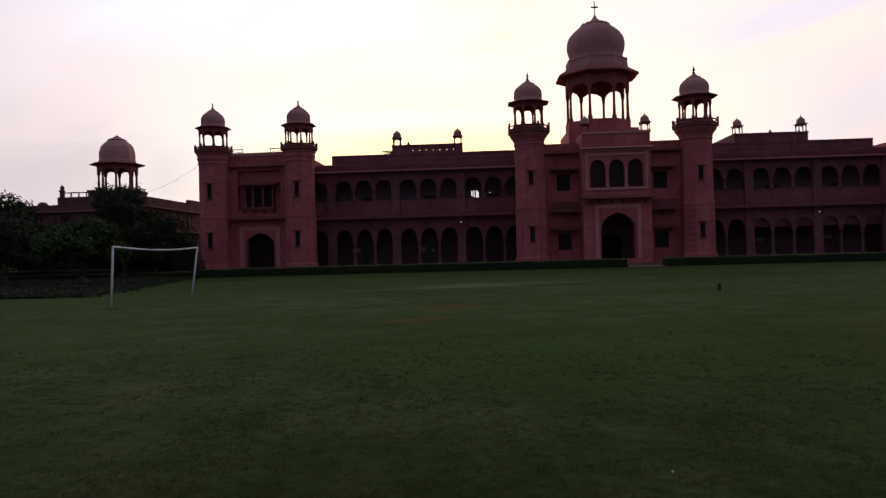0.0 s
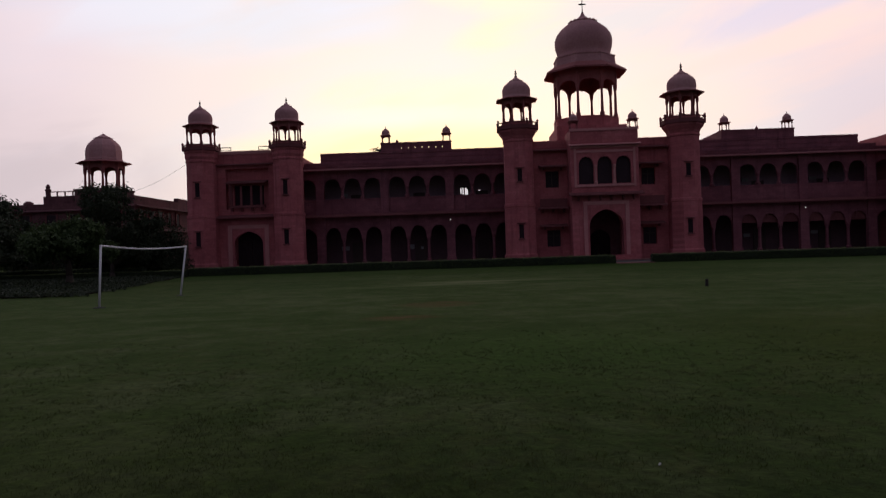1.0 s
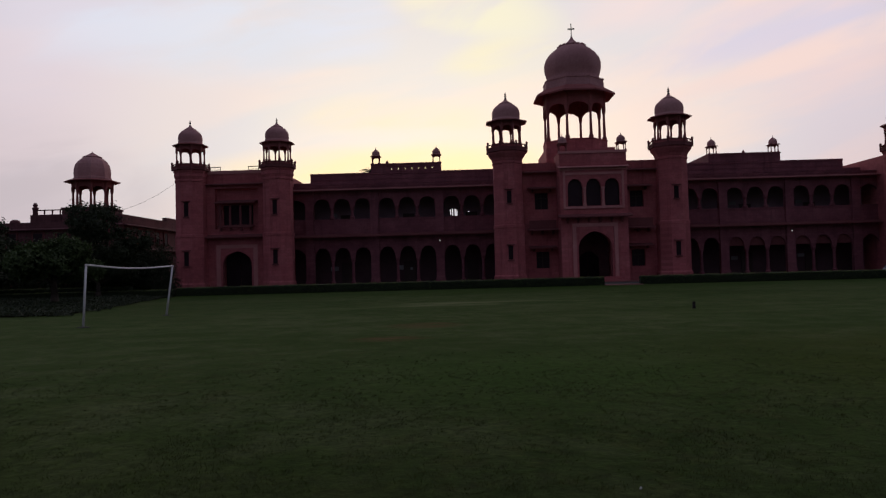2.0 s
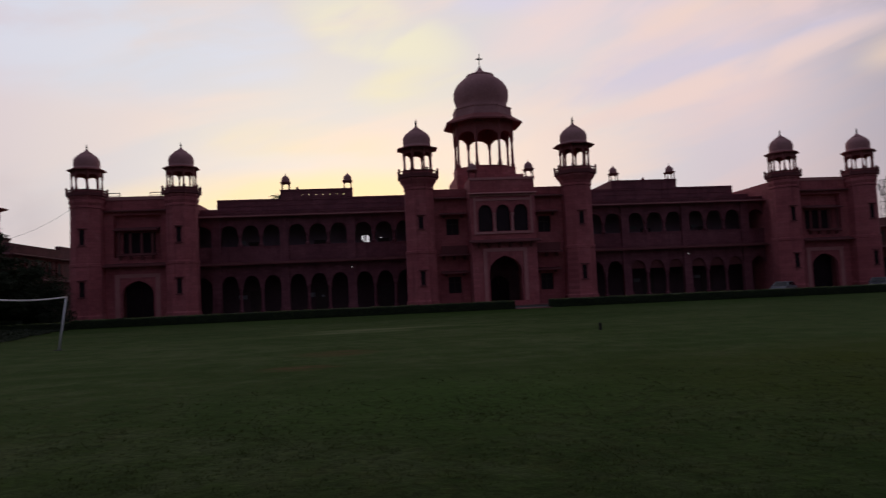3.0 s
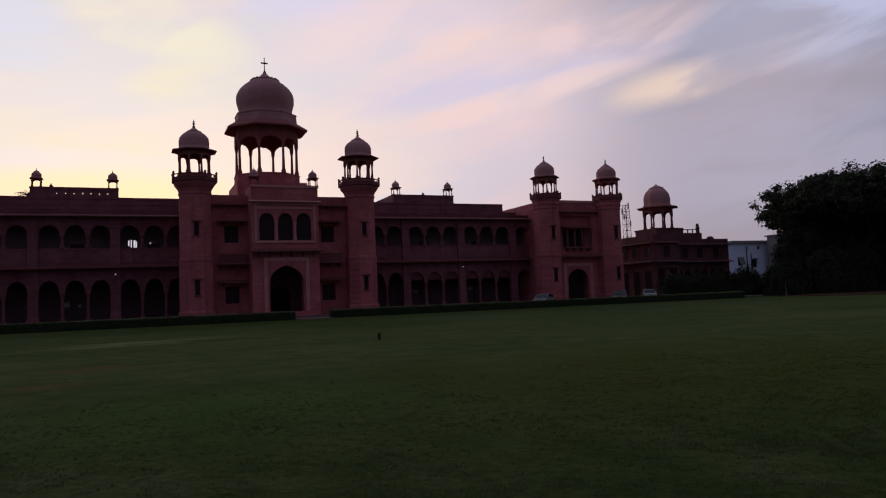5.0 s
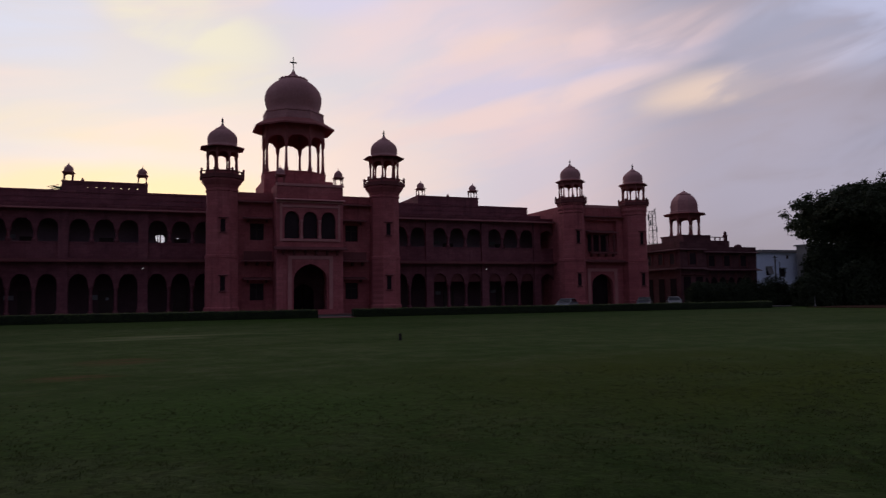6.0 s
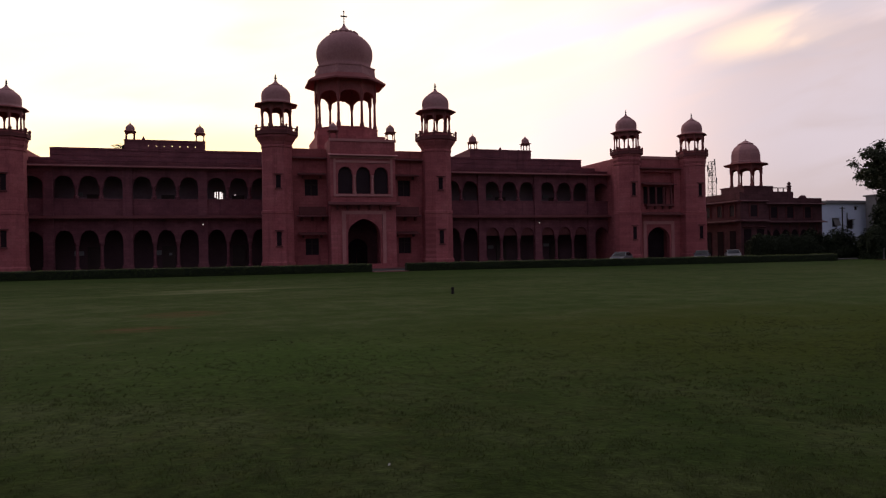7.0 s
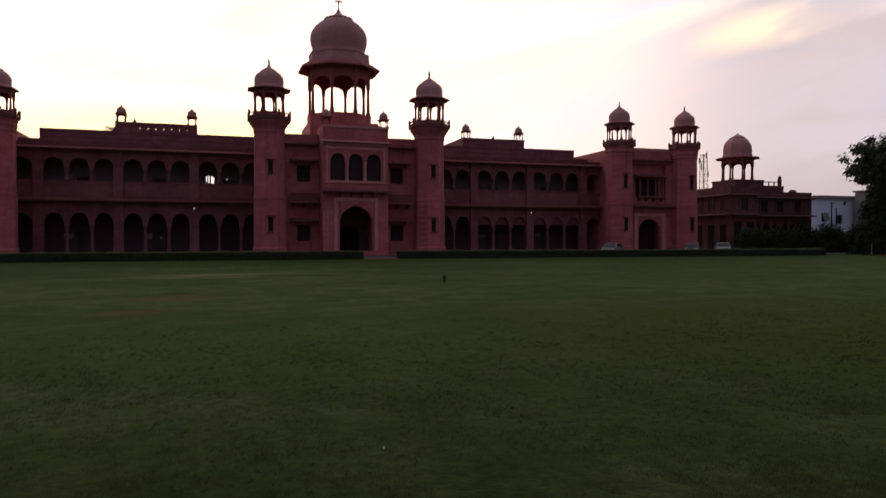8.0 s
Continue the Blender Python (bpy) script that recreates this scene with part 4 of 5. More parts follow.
            if i or j:
                cloned(door, m)
            else:
                door.matrix_basis = m
    # wall lamp on a pier
    lx = -17.05 if s < 0 else 24.95
    bm = B()
    box(bm, lx - 0.03, lx + 0.03, VY - 0.5, VY - 0.22, 5.55, 5.61)
    lathe(bm, [(0.05, 5.61), (0.11, 5.55), (0.12, 5.49)], 8, 0, Matrix.Translation((lx, VY - 0.5, 0)))
    lamp = part("wall_lamp", bm, IRON, wing)
    bm = B()
    lathe(bm, [(0.04, 5.32), (0.075, 5.37), (0.075, 5.43), (0.04, 5.48)], 10, 0, Matrix.Translation((lx, VY - 0.5, 0)))
    part("lamp_globe", bm, BULB_GLOW, lamp, "small pale lamp globe")
    if s < 0:
        # a window deep in the upper verandah: narrow panes between wooden bars glow for sky seen through
        for a, b, za, zb in ((-15.80, -15.62, 8.78, 9.42), (-15.55, -15.40, 8.62, 9.48), (-15.22, -15.02, 8.60, 9.46), (-15.00, -14.86, 8.60, 9.30), (-13.50, -13.34, 9.04, 9.14)):
            bm = B()
            box(bm, a, b, VB - 0.10, VB - 0.03, za, zb)
            part("sky_window", bm, SKY_GLOW, wing, "narrow glowing pane for the sky seen through behind the upper arcade")
        bm = B()
        for x in (-15.86, -15.585, -15.31, -14.80):
            box(bm, x - 0.06, x + 0.06, VB - 0.14, VB - 0.06, 8.5, 9.6)
        box(bm, -15.86, -14.80, VB - 0.14, VB - 0.06, 9.5, 9.62)
        part("window_grille", bm, DOOR_WOOD, wing)
    # pale notice boards on the back wall
    boards = ((-30.45, 9.05, 0.8, 0.45), (-30.5, 2.33, 0.95, 0.5), (-22.2, 2.28, 0.8, 0.55), (-20.8, 2.1, 0.3, 0.3)) if s < 0 else ((19.45, 9.2, 0.8, 0.4), (27.66, 9.16, 0.9, 0.4), (19.45, 2.35, 0.8, 0.45), (27.66, 2.5, 0.8, 0.4))
    for bx, bz, bw, bh in boards:
        bm = B()
        box(bm, bx - bw / 2, bx + bw / 2, VB - 0.16, VB - 0.03, bz - bh / 2, bz + bh / 2)
        part("notice_board", bm, GREY_WALL if s > 0 else PALE_POLE, wing, "pale notice board on the verandah wall")

# end pavilions between their towers
PAV = 80.55
for s in (-1, 1):
    def at(x, wx):
        return (s * x - wx, s * x + wx)

    c = (LT_X + LT_X2) / 2
    x0, x1 = min(s * 35.5, s * 45.35), max(s * 35.5, s * 45.35)
    bm = B()
    a, b = at(c, 1.68)
    pierced(bm, x0, x1, PAV, PAV + 0.6, 0, 6.2, [(a, b, 0, 3.25, 4.62, "pointed")])
    a, b = at(c, 1.75)
    pierced(bm, x0, x1, PAV, PAV + 0.6, 6.2, 13.95, [(s * c - 2.5, s * c + 2.5, 7.2, 11.9, 11.9, "flat")])
    pierced(bm, s * c - 2.5, s * c + 2.5, PAV + 0.72, PAV + 1.1, 7.2, 11.9, [(a, b, 7.7, 10.0, 10.0, "flat")])
    box(bm, x0 + 0.4, x1 - 0.4, PAV + 1.6, 98, 0, 13.3)
    box(bm, x0, x0 + 0.4, PAV + 0.6, 98, 0, 13.95)
    box(bm, x1 - 0.4, x1, PAV + 0.6, 98, 0, 13.95)
    pav = part("end_pavilion", bm, SANDSTONE, college, "square end pavilion with an arched door and a window bay", weld=True)
    bm = B()
    for q in (-1, 1):
        box(bm, s * c + q * 2.15 - 0.24, s * c + q * 2.15 + 0.24, PAV - 0.1, PAV, 0.1, 5.35)
    box(bm, s * c - 1.91, s * c + 1.91, PAV - 0.1, PAV, 4.95, 5.35)
    part("door_surround", bm, TRIM, pav, "pale stone frame round the door arch", weld=True)
    # door leaves coloured as the shade inside the arch
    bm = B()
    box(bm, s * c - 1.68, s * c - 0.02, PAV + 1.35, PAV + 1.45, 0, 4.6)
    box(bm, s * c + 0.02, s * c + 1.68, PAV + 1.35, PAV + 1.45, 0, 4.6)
    part("door_leaf", bm, SHADE, pav, "double door in a near-black shade colour")
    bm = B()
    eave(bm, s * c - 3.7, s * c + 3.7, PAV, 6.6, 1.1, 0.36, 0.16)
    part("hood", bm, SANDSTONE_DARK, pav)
    bm = B()
    box(bm, s * c - 2.1, s * c + 2.1, PAV - 0.55, PAV, 7.35, 7.6)
    for q in (-1.75, -0.6, 0.6, 1.75):
        box(bm, s * c + q - 0.11, s * c + q + 0.11, PAV - 0.5, PAV - 0.32, 7.6, 9.95)
        box(bm, s * c + q - 0.1, s * c + q + 0.1, PAV - 0.4, PAV, 6.95, 7.35)
    eave(bm, s * c - 2.3, s * c + 2.3, PAV + 0.6, 10.6, 1.5, 0.4, 0.14)
    part("window_bay", bm, SANDSTONE_DARK, pav, "bracketed stone window bay with a hood")
    bm = B()
    box(bm, s * c - 1.75, s * c + 1.75, PAV + 0.95, PAV + 1.01, 7.7, 10.0)
    part("window_pane", bm, GLASS, pav)
    bm = B()
    eave(bm, s * c - 3.5, s * c + 3.5, PAV, 12.55, 0.5, 0.2, 0.12)
    part("cornice", bm, SANDSTONE_DARK, pav)
    bm = B()
    box(bm, s * c - 3.6, s * c + 3.6, PAV - 0.08, PAV, 13.6, 13.98)
    part("coping", bm, TRIM, pav)

# two short metal rails on the roof of one pavilion
for rx in (-43.1, -38.6):
    bm = B()
    for q in (-0.6, 0.6):
        lathe(bm, [(0.035, 13.3), (0.035, 14.55)], 6, 0, Matrix.Translation((rx + q, PAV + 0.9, 0)))
    box(bm, rx - 0.65, rx + 0.65, PAV + 0.86, PAV + 0.94, 14.5, 14.58)
    box(bm, rx - 0.6, rx + 0.6, PAV + 0.88, PAV + 0.92, 14.2, 14.25)
    part("roof_rail", bm, IRON, college, "short metal roof rail")


# ---- side buildings ----
def side_building(s):
    """A lower domed block beside the college, mirrored by s."""
    b = thing("side_building", "lower red sandstone block with one domed kiosk on its roof", "building", group="side buildings")

    def X(a, c):
        return (min(s * a, s * c), max(s * a, s * c))

    bm = B()
    a, c = X(54.2, 72.6)
    box(bm, a, c, 85.2, 100, 0, 9.0)
    a, c = X(54.0, 58.5)
    box(bm, a, c, 81.0, 100, 0, 9.15)
    a, c = X(54.0, 54.6)
    box(bm, a, c, 81.0, 104, 9.15, 9.35)
    box(bm, a, c, 93.5, 104, 9.35, 9.85)
    body = part("wall", bm, SIDE_STONE, b)
    bm = B()
    a, c = X(58.6, 63.75)
    box(bm, a, c, 85.6, 90.6, 9.0, 10.75)
    a, c = X(58.5, 63.85)
    box(bm, a, c, 85.5, 90.7, 10.55, 10.78)
    part("dome_base", bm, SIDE_STONE, b)
    bm = B()
    a, c = X(63.76, 67.9)
    box(bm, a, c, 85.9, 90, 9.0, 10.0)
    lathe(bm, [(0.3, 10.0), (0.3, 10.7), (0.38, 10.75), (0.38, 10.9), (0.2, 11.0), (0.3, 11.25), (0.1, 11.55)], 8, 22.5, Matrix.Translation((s * 67.5, 86.3, 0)))
    part("parapet_block", bm, SIDE_STONE, b)
    bm = B()
    for i in range(4):
        box(bm, s * (64.2 + 1.0 * i) - 0.07, s * (64.2 + 1.0 * i) + 0.07, 86.0, 86.12, 10.0, 10.5)
    a, c = X(63.9, 67.4)
    box(bm, a, c, 86.0, 86.1, 10.5, 10.62)
    part("roof_rail", bm, SIDE_STONE, b)
    bm = B()
    a, c = X(54.0, 72.9)
    eave(bm, a, c, 85.2, 5.6, 0.8, 0.25, 0.14)
    eave(bm, a, c, 85.2, 8.3, 0.5, 0.2, 0.14)
    a, c = X(53.9, 58.6)
    eave(bm, a, c, 81.0, 5.6, 0.8, 0.25, 0.14)
    eave(bm, a, c, 81.0, 8.35, 0.5, 0.2, 0.14)
    part("eave", bm, SIDE_STONE, b)
    # eaves and windows along the side that faces the court
    bm = B()
    turned = Matrix.Translation((s * 54.0, 90.5, 0)) @ Matrix.Rotation(radians(-90 * s), 4, "Z")
    eave(bm, -9.3, 9.3, 0, 5.6, 0.8, 0.25, 0.14, turned)
    eave(bm, -9.3, 9.3, 0, 8.35, 0.5, 0.2, 0.14, turned)
    part("eave", bm, SIDE_STONE, b)
    for y in (82.6, 85.2, 87.8, 90.4, 93.0):
        bm = B()
        box(bm, s * 53.96 - 0.05, s * 53.96 + 0.05, y - 0.5, y + 0.5, 6.1, 7.6)
        w1 = part("window", bm, GLASS, b)
        bm = B()
        for q in (-0.58, 0.58):
            box(bm, s * 53.93 - 0.08, s * 53.93 + 0.08, y + q - 0.08, y + q + 0.08, 5.95, 7.75)
        box(bm, s * 53.93 - 0.08, s * 53.93 + 0.08, y - 0.66, y + 0.66, 7.75, 7.9)
        part("window_surround", bm, SANDSTONE_DARK, b, weld=True)
    for x in (56.2, 60.5, 63.5, 66.5, 69.8):
        yy = 80.98 if x < 58 else 85.18
        bm = B()
        box(bm, s * x - 0.6, s * x + 0.6, yy - 0.04, yy + 0.05, 6.0, 7.6)
        part("window", bm, GLASS, b)
        bm = B()
        for q in (-0.7, 0.7):
            box(bm, s * x + q - 0.09, s * x + q + 0.09, yy - 0.12, yy + 0.02, 5.85, 7.8)
        box(bm, s * x - 0.79, s * x + 0.79, yy - 0.12, yy + 0.02, 7.8, 7.95)
        part("window_surround", bm, SANDSTONE_DARK, b, weld=True)
    # pilasters and arches over dark sheets that stand for shaded openings
    for i in range(8):
        bm = B()
        x = 59.6 + 1.7 * i
        box(bm, s * x - 0.16, s * x + 0.16, 85.05, 85.2, 0, 5.2)
        part("pilaster", bm, SANDSTONE_DARK, b)
        if i < 7:
            bm = B()
            arch(bm, s * (x + 0.85) - 0.66, s * (x + 0.85) + 0.66, 85.06, 85.19, 3.4, 4.3, 5.2, "pointed")
            part("arch", bm, SIDE_STONE, b)
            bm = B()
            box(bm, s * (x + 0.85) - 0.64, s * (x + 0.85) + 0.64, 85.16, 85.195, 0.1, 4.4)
            part("door", bm, SHADE, b, "dark sheet for the shaded opening under an arch")
    # more dark sheets in place of shaded openings, front and court side
    for x in (55.1, 57.3):
        bm = B()
        box(bm, s * x - 0.6, s * x + 0.6, 80.9, 80.99, 0.2, 4.2)
        part("door", bm, SHADE, b, "dark sheet for a shaded opening")
        bm = B()
        eave(bm, s * x - 0.85, s * x + 0.85, 81.0, 4.65, 0.4, 0.12, 0.1)
        part("door_hood", bm, SANDSTONE_DARK, b)
    for y in (82.6, 85.2, 87.8, 90.4, 93.0):
        bm = B()
        box(bm, s * 53.97 - 0.05, s * 53.97 + 0.05, y - 0.6, y + 0.6, 0.3, 4.0)
        part("door", bm, SHADE, b, "dark sheet for a shaded opening")
    bm = B()
    lathe(bm, [(0.45, 8.95), (0.6, 9.1), (0.55, 9.3), (0.3, 9.5)], 12, 0, Matrix.Translation((s * 70.2, 86.5, 0)))
    part("roof_vent", bm, SIDE_STONE, b)
    chhatri(b, (s * 61.17, 88.07, 10.78), 2.22, 2.72, 3.60, 3.30, 0.20, 2.16, 3.62, 0.22, 0.0, 0.3, 0.15, squat=True)
    return b


side_building(-1)
side_building(1)

# ---- far right: pale houses and a mast ----
house = thing("pale_house", "bluish white plastered house behind the bushes", "house")
bm = B()
HOLES = ((115.2, 116.9, 5.9, 7.7), (119.6, 121.3, 5.5, 7.4), (121.6, 122.2, 9.7, 10.4), (126.5, 128.4, 6.0, 8.0))
pierced(bm, 112, 134, 124.0, 124.4, 0, 11.1, [(a, b, za, zb, zb, "flat") for a, b, za, zb in HOLES if za < 9])
box(bm, 112, 134, 125.0, 138, 0, 11.1)
part("wall", bm, PALE_WALL, house)
bm = B()
box(bm, 111.6, 134.4, 123.4, 138.4, 11.1, 11.32)
part("roof", bm, GREY_WALL, house)
for x0, x1, z0, z1 in HOLES:
    deep = 124.3 if z0 < 9 else 123.96
    bm = B()
    box(bm, x0, x1, deep, deep + 0.08, z0, z1)
    pane = part("window", bm, GLASS, house)
    bm = B()
    box(bm, x0 - 0.15, x1 + 0.15, 123.7, 123.999, z1 + 0.08, z1 + 0.2)
    part("sunshade", bm, GREY_WALL, house)
bm = B()
# a casement that hangs open and a downpipe beside the second window
box(bm, -0.8, 0.8, -0.04, 0.04, -1.7, 0.0, Matrix.Translation((116.1, 123.9, 7.7)) @ Matrix.Rotation(radians(-24), 4, "X"))
part("open_casement", bm, GREY_WALL, house)
bm = B()
lathe(bm, [(0.09, 4.6), (0.09, 9.0)], 8, 0, Matrix.Translation((119.3, 123.85, 0)))
box(bm, 119.3, 121.2, 123.8, 123.9, 6.35, 6.55)
part("downpipe", bm, IRON, house)
bm = B()
box(bm, 116.0, 134.2, 126.0, 138.0, 11.32, 12.0)
part("upper_storey", bm, GREY_WALL, house, "low set-back grey roof storey")
pole = thing("utility_pole", "dark utility pole with a short cross arm", "pole", at=(116.6, 122.6, 0))
bm = B()
lathe(bm, [(0.16, 0), (0.11, 10.3)], 8)
part("shaft", bm, IRON, pole)
bm = B()
box(bm, -0.75, 0.75, -0.06, 0.06, 9.9, 10.04)
box(bm, -0.5, 0.5, -0.06, 0.06, 9.3, 9.42)
part("cross_arm", bm, IRON, pole)
pole2 = thing("marker_pole", "short faded pole at the end of the driveway", "pole", at=(56.9, 61.3, 0))
bm = B()
lathe(bm, [(0.10, 0), (0.10, 0.2), (0.035, 0.25), (0.03, 1.3), (0.015, 1.36)], 8)
part("shaft", bm, GREY_WALL, pole2)
bm = B()
lathe(bm, [(0.14, 0), (0.14, 0.06), (0.08, 0.12)], 8)
part("foot", bm, ROAD, pole2)

shed = thing("cement_house", "plain grey cement house behind the big tree", "house")
bm = B()
box(bm, 123.4, 150, 117.6, 122.6, 0, 12.6)
part("wall", bm, GREY_WALL, shed)
bm = B()
box(bm, 123.0, 150.4, 117.2, 123.0, 12.6, 12.9)
part("roof", bm, GREY_WALL, shed)

annexe = thing("white_house", "white flat-roofed house beyond the big tree", "house")
bm = B()
pierced(bm, 158, 186, 124.0, 124.4, 0, 10.4, [(161, 163, 6.0, 8.0, 8.0, "flat"), (168, 170, 6.0, 8.0, 8.0, "flat"), (176, 178, 6.0, 8.0, 8.0, "flat")])
box(bm, 158, 186, 125.0, 136, 0, 10.4)
part("wall", bm, PALE_WALL, annexe)
bm = B()
box(bm, 157.6, 186.4, 123.5, 136.4, 10.4, 10.65)
part("roof", bm, GREY_WALL, annexe)
for x in (162, 169, 177):
    bm = B()
    box(bm, x - 1, x + 1, 124.3, 124.38, 6.0, 8.0)
    part("window", bm, GLASS, annexe)


def mast(x, y, top):
    """A lattice radio mast: four tapering legs with rings and diagonals."""
    t = thing("radio_mast", "thin steel lattice radio mast far behind the college", "mast")
    levels = 14

    def corner(i, k):
        r = 1.55 - 0.75 * k / levels
        a = radians(45 + 90 * i + 12)
        return Vector((x + r * math.cos(a), y + r * math.sin(a), top * k / levels))

    def bar(bm, p, q, r):
        d = q - p
        m = Matrix.Translation(p) @ d.to_track_quat("Z", "Y").to_matrix().to_4x4()
        lathe(bm, [(r * 0.6, 0), (r * 0.6, d.length)], 5, 0, m)

    for i in range(4):
        bm = B()
        bar(bm, corner(i, 0), corner(i, levels), 0.11)
        part("leg", bm, IRON, t)
    for k in range(1, levels + 1):
        bm = B()
        for i in range(4):
            bar(bm, corner(i, k), corner((i + 1) % 4, k), 0.07)
            bar(bm, corner(i, k), corner((i + 1) % 4, k - 1), 0.06)
        part("bracing", bm, IRON, t)
    for k, a in ((13.5, 0.3), (12.6, 1.9), (11.7, 3.6), (10.6, 5.1)):
        bm = B()
        z = top * k / levels
        lathe(bm, [(0.16, 0), (0.16, 1.6)], 8, 0, Matrix.Translation((x + 1.2 * math.cos(a), y + 1.2 * math.sin(a), z)))
        bar(bm, Vector((x, y, z + 0.8)), Vector((x + 1.2 * math.cos(a), y + 1.2 * math.sin(a), z + 0.8)), 0.06)
        part("antenna", bm, GREY_WALL, t)
    return t


mast(104.0, 150.0, 23.6)


# ---- hedges ----
def leaf_cards(name, points, normals, size, mat, parent, label="", kind="", seed=1):
    """Many small folded leaves at the points, turned at random about the normals."""
    rng = np.random.default_rng(seed)
    n = len(points)
    nr = normals + rng.normal(0, 0.55, (n, 3))
    nr /= np.linalg.norm(nr, axis=1)[:, None] + 1e-9
    a = np.cross(nr, rng.normal(0, 1, (n, 3)))
    a /= np.linalg.norm(a, axis=1)[:, None] + 1e-9
    b = np.cross(nr, a)
    k = (size * rng.uniform(0.6, 1.35, n))[:, None]
    bend = nr * k * 0.22
    quad = np.stack([points - a * k, points - b * k * 0.5 + bend, points + a * k, points + b * k * 0.5 + bend], 1).reshape(-1, 3)
    idx = np.arange(n * 4).reshape(-1, 4)
    faces = np.concatenate([idx[:, [0, 1, 2]], idx[:, [0, 2, 3]]])
    me = bpy.data.meshes.new(name)
    me.from_pydata(quad.tolist(), [], faces.tolist())
    me.materials.append(mat)
    ob = new(name, me)
    ob.parent = parent
    return tagged(ob, label, kind=kind)


def hedge(label, p, q, wide, high, seed):
    """A clipped hedge from p to q: an uneven core in a shade colour under a skin of leaves, its crest paler for sky
    light.
    """
    p, q = Vector((*p, 0)), Vector((*q, 0))
    along = (q - p).normalized()
    across = Vector((-along.y, along.x, 0))
    length = (q - p).length
    ob = thing("hedge", label, "hedge", group="clipped hedges")
    n = int(length / 0.5)
    outline = [(-0.5, 0.0), (-0.52, 0.35), (-0.5, 0.8), (-0.42, 0.96), (0, 1.0), (0.42, 0.96), (0.5, 0.8), (0.52, 0.35), (0.5, 0.0)]
    bm = B()
    rows = []
    for i in range(n + 1):
        c = p + along * (length * i / n)
        row = []
        for u, h in outline:
            j = noise.noise((i * 0.31, u * 2.2 + seed * 7, h * 2)) * 0.13
            row.append(bm.verts.new(c + across * (u * wide * (0.93 + j)) + Vector((0, 0, h * high * (0.95 + j * 0.8)))))
        rows.append(row)
    for a, b in zip(rows, rows[1:]):
        for i in range(len(outline) - 1):
            bm.faces.new((a[i], a[i + 1], b[i + 1], b[i]))
    bm.faces.new(rows[0])
    bm.faces.new(rows[-1][::-1])
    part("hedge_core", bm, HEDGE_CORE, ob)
    rng = np.random.default_rng(seed)
    m = int(length * 300)
    t = rng.uniform(0, length, m)
    k = rng.uniform(0, len(outline) - 1.001, m)
    o = np.array(outline)
    i = k.astype(int)
    f = (k - i)[:, None]
    uv = o[i] * (1 - f) + o[i + 1] * f
    jit = rng.normal(0, 0.03, (m, 3))
    wob = np.array([noise.noise((a * 0.7, b * 2.0, seed)) for a, b in zip(t, uv[:, 0])])
    al, ac = np.array(along), np.array(across)
    pts = np.array(p) + al * t[:, None] + ac * (uv[:, :1] * wide) + np.array([0, 0, 1.0]) * (uv[:, 1:] * high * (0.98 + 0.07 * wob[:, None])) + jit
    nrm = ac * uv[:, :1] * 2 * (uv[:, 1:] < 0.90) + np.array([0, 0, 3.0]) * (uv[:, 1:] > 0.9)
    # sky light on the clipped top is put into paler crest leaves
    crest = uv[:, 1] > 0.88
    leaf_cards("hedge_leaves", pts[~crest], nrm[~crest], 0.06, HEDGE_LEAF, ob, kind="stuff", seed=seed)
    leaf_cards("hedge_crest", pts[crest], nrm[crest], 0.055, HEDGE_SKYLIT, ob, "clipped top in paler leaves for the sky light it catches", kind="stuff", seed=seed)
    return ob


hedge("long low clipped hedge along the far edge of the lawn", (-41.0, 64.7), (-1.66, 64.7), 0.9, 0.80, 1)
hedge("long low clipped hedge that ends near the parked cars", (1.66, 64.7), (50.5, 62.0), 0.9, 0.80, 2)
hedge("low clipped hedge that runs on under the garden trees", (-82.0, 61.6), (-41.2, 64.5), 0.9, 0.66, 3)
hedge("dark clipped hedge under the trees by the lane", (-75.0, 66.0), (-46.0, 66.0), 1.0, 1.05, 4)


# ---- trees and shrubs ----
def limb(bm, a, b, r0, r1, sides=8):
    d = b - a
    m = Matrix.Translation(a) @ d.to_track_quat("Z", "Y").to_matrix().to_4x4()
    L = d.length
    lathe(bm, [(r0, 0), (r0 * 0.6 + r1 * 0.4, L * 0.5), (r1, L)], sides, 0, m)


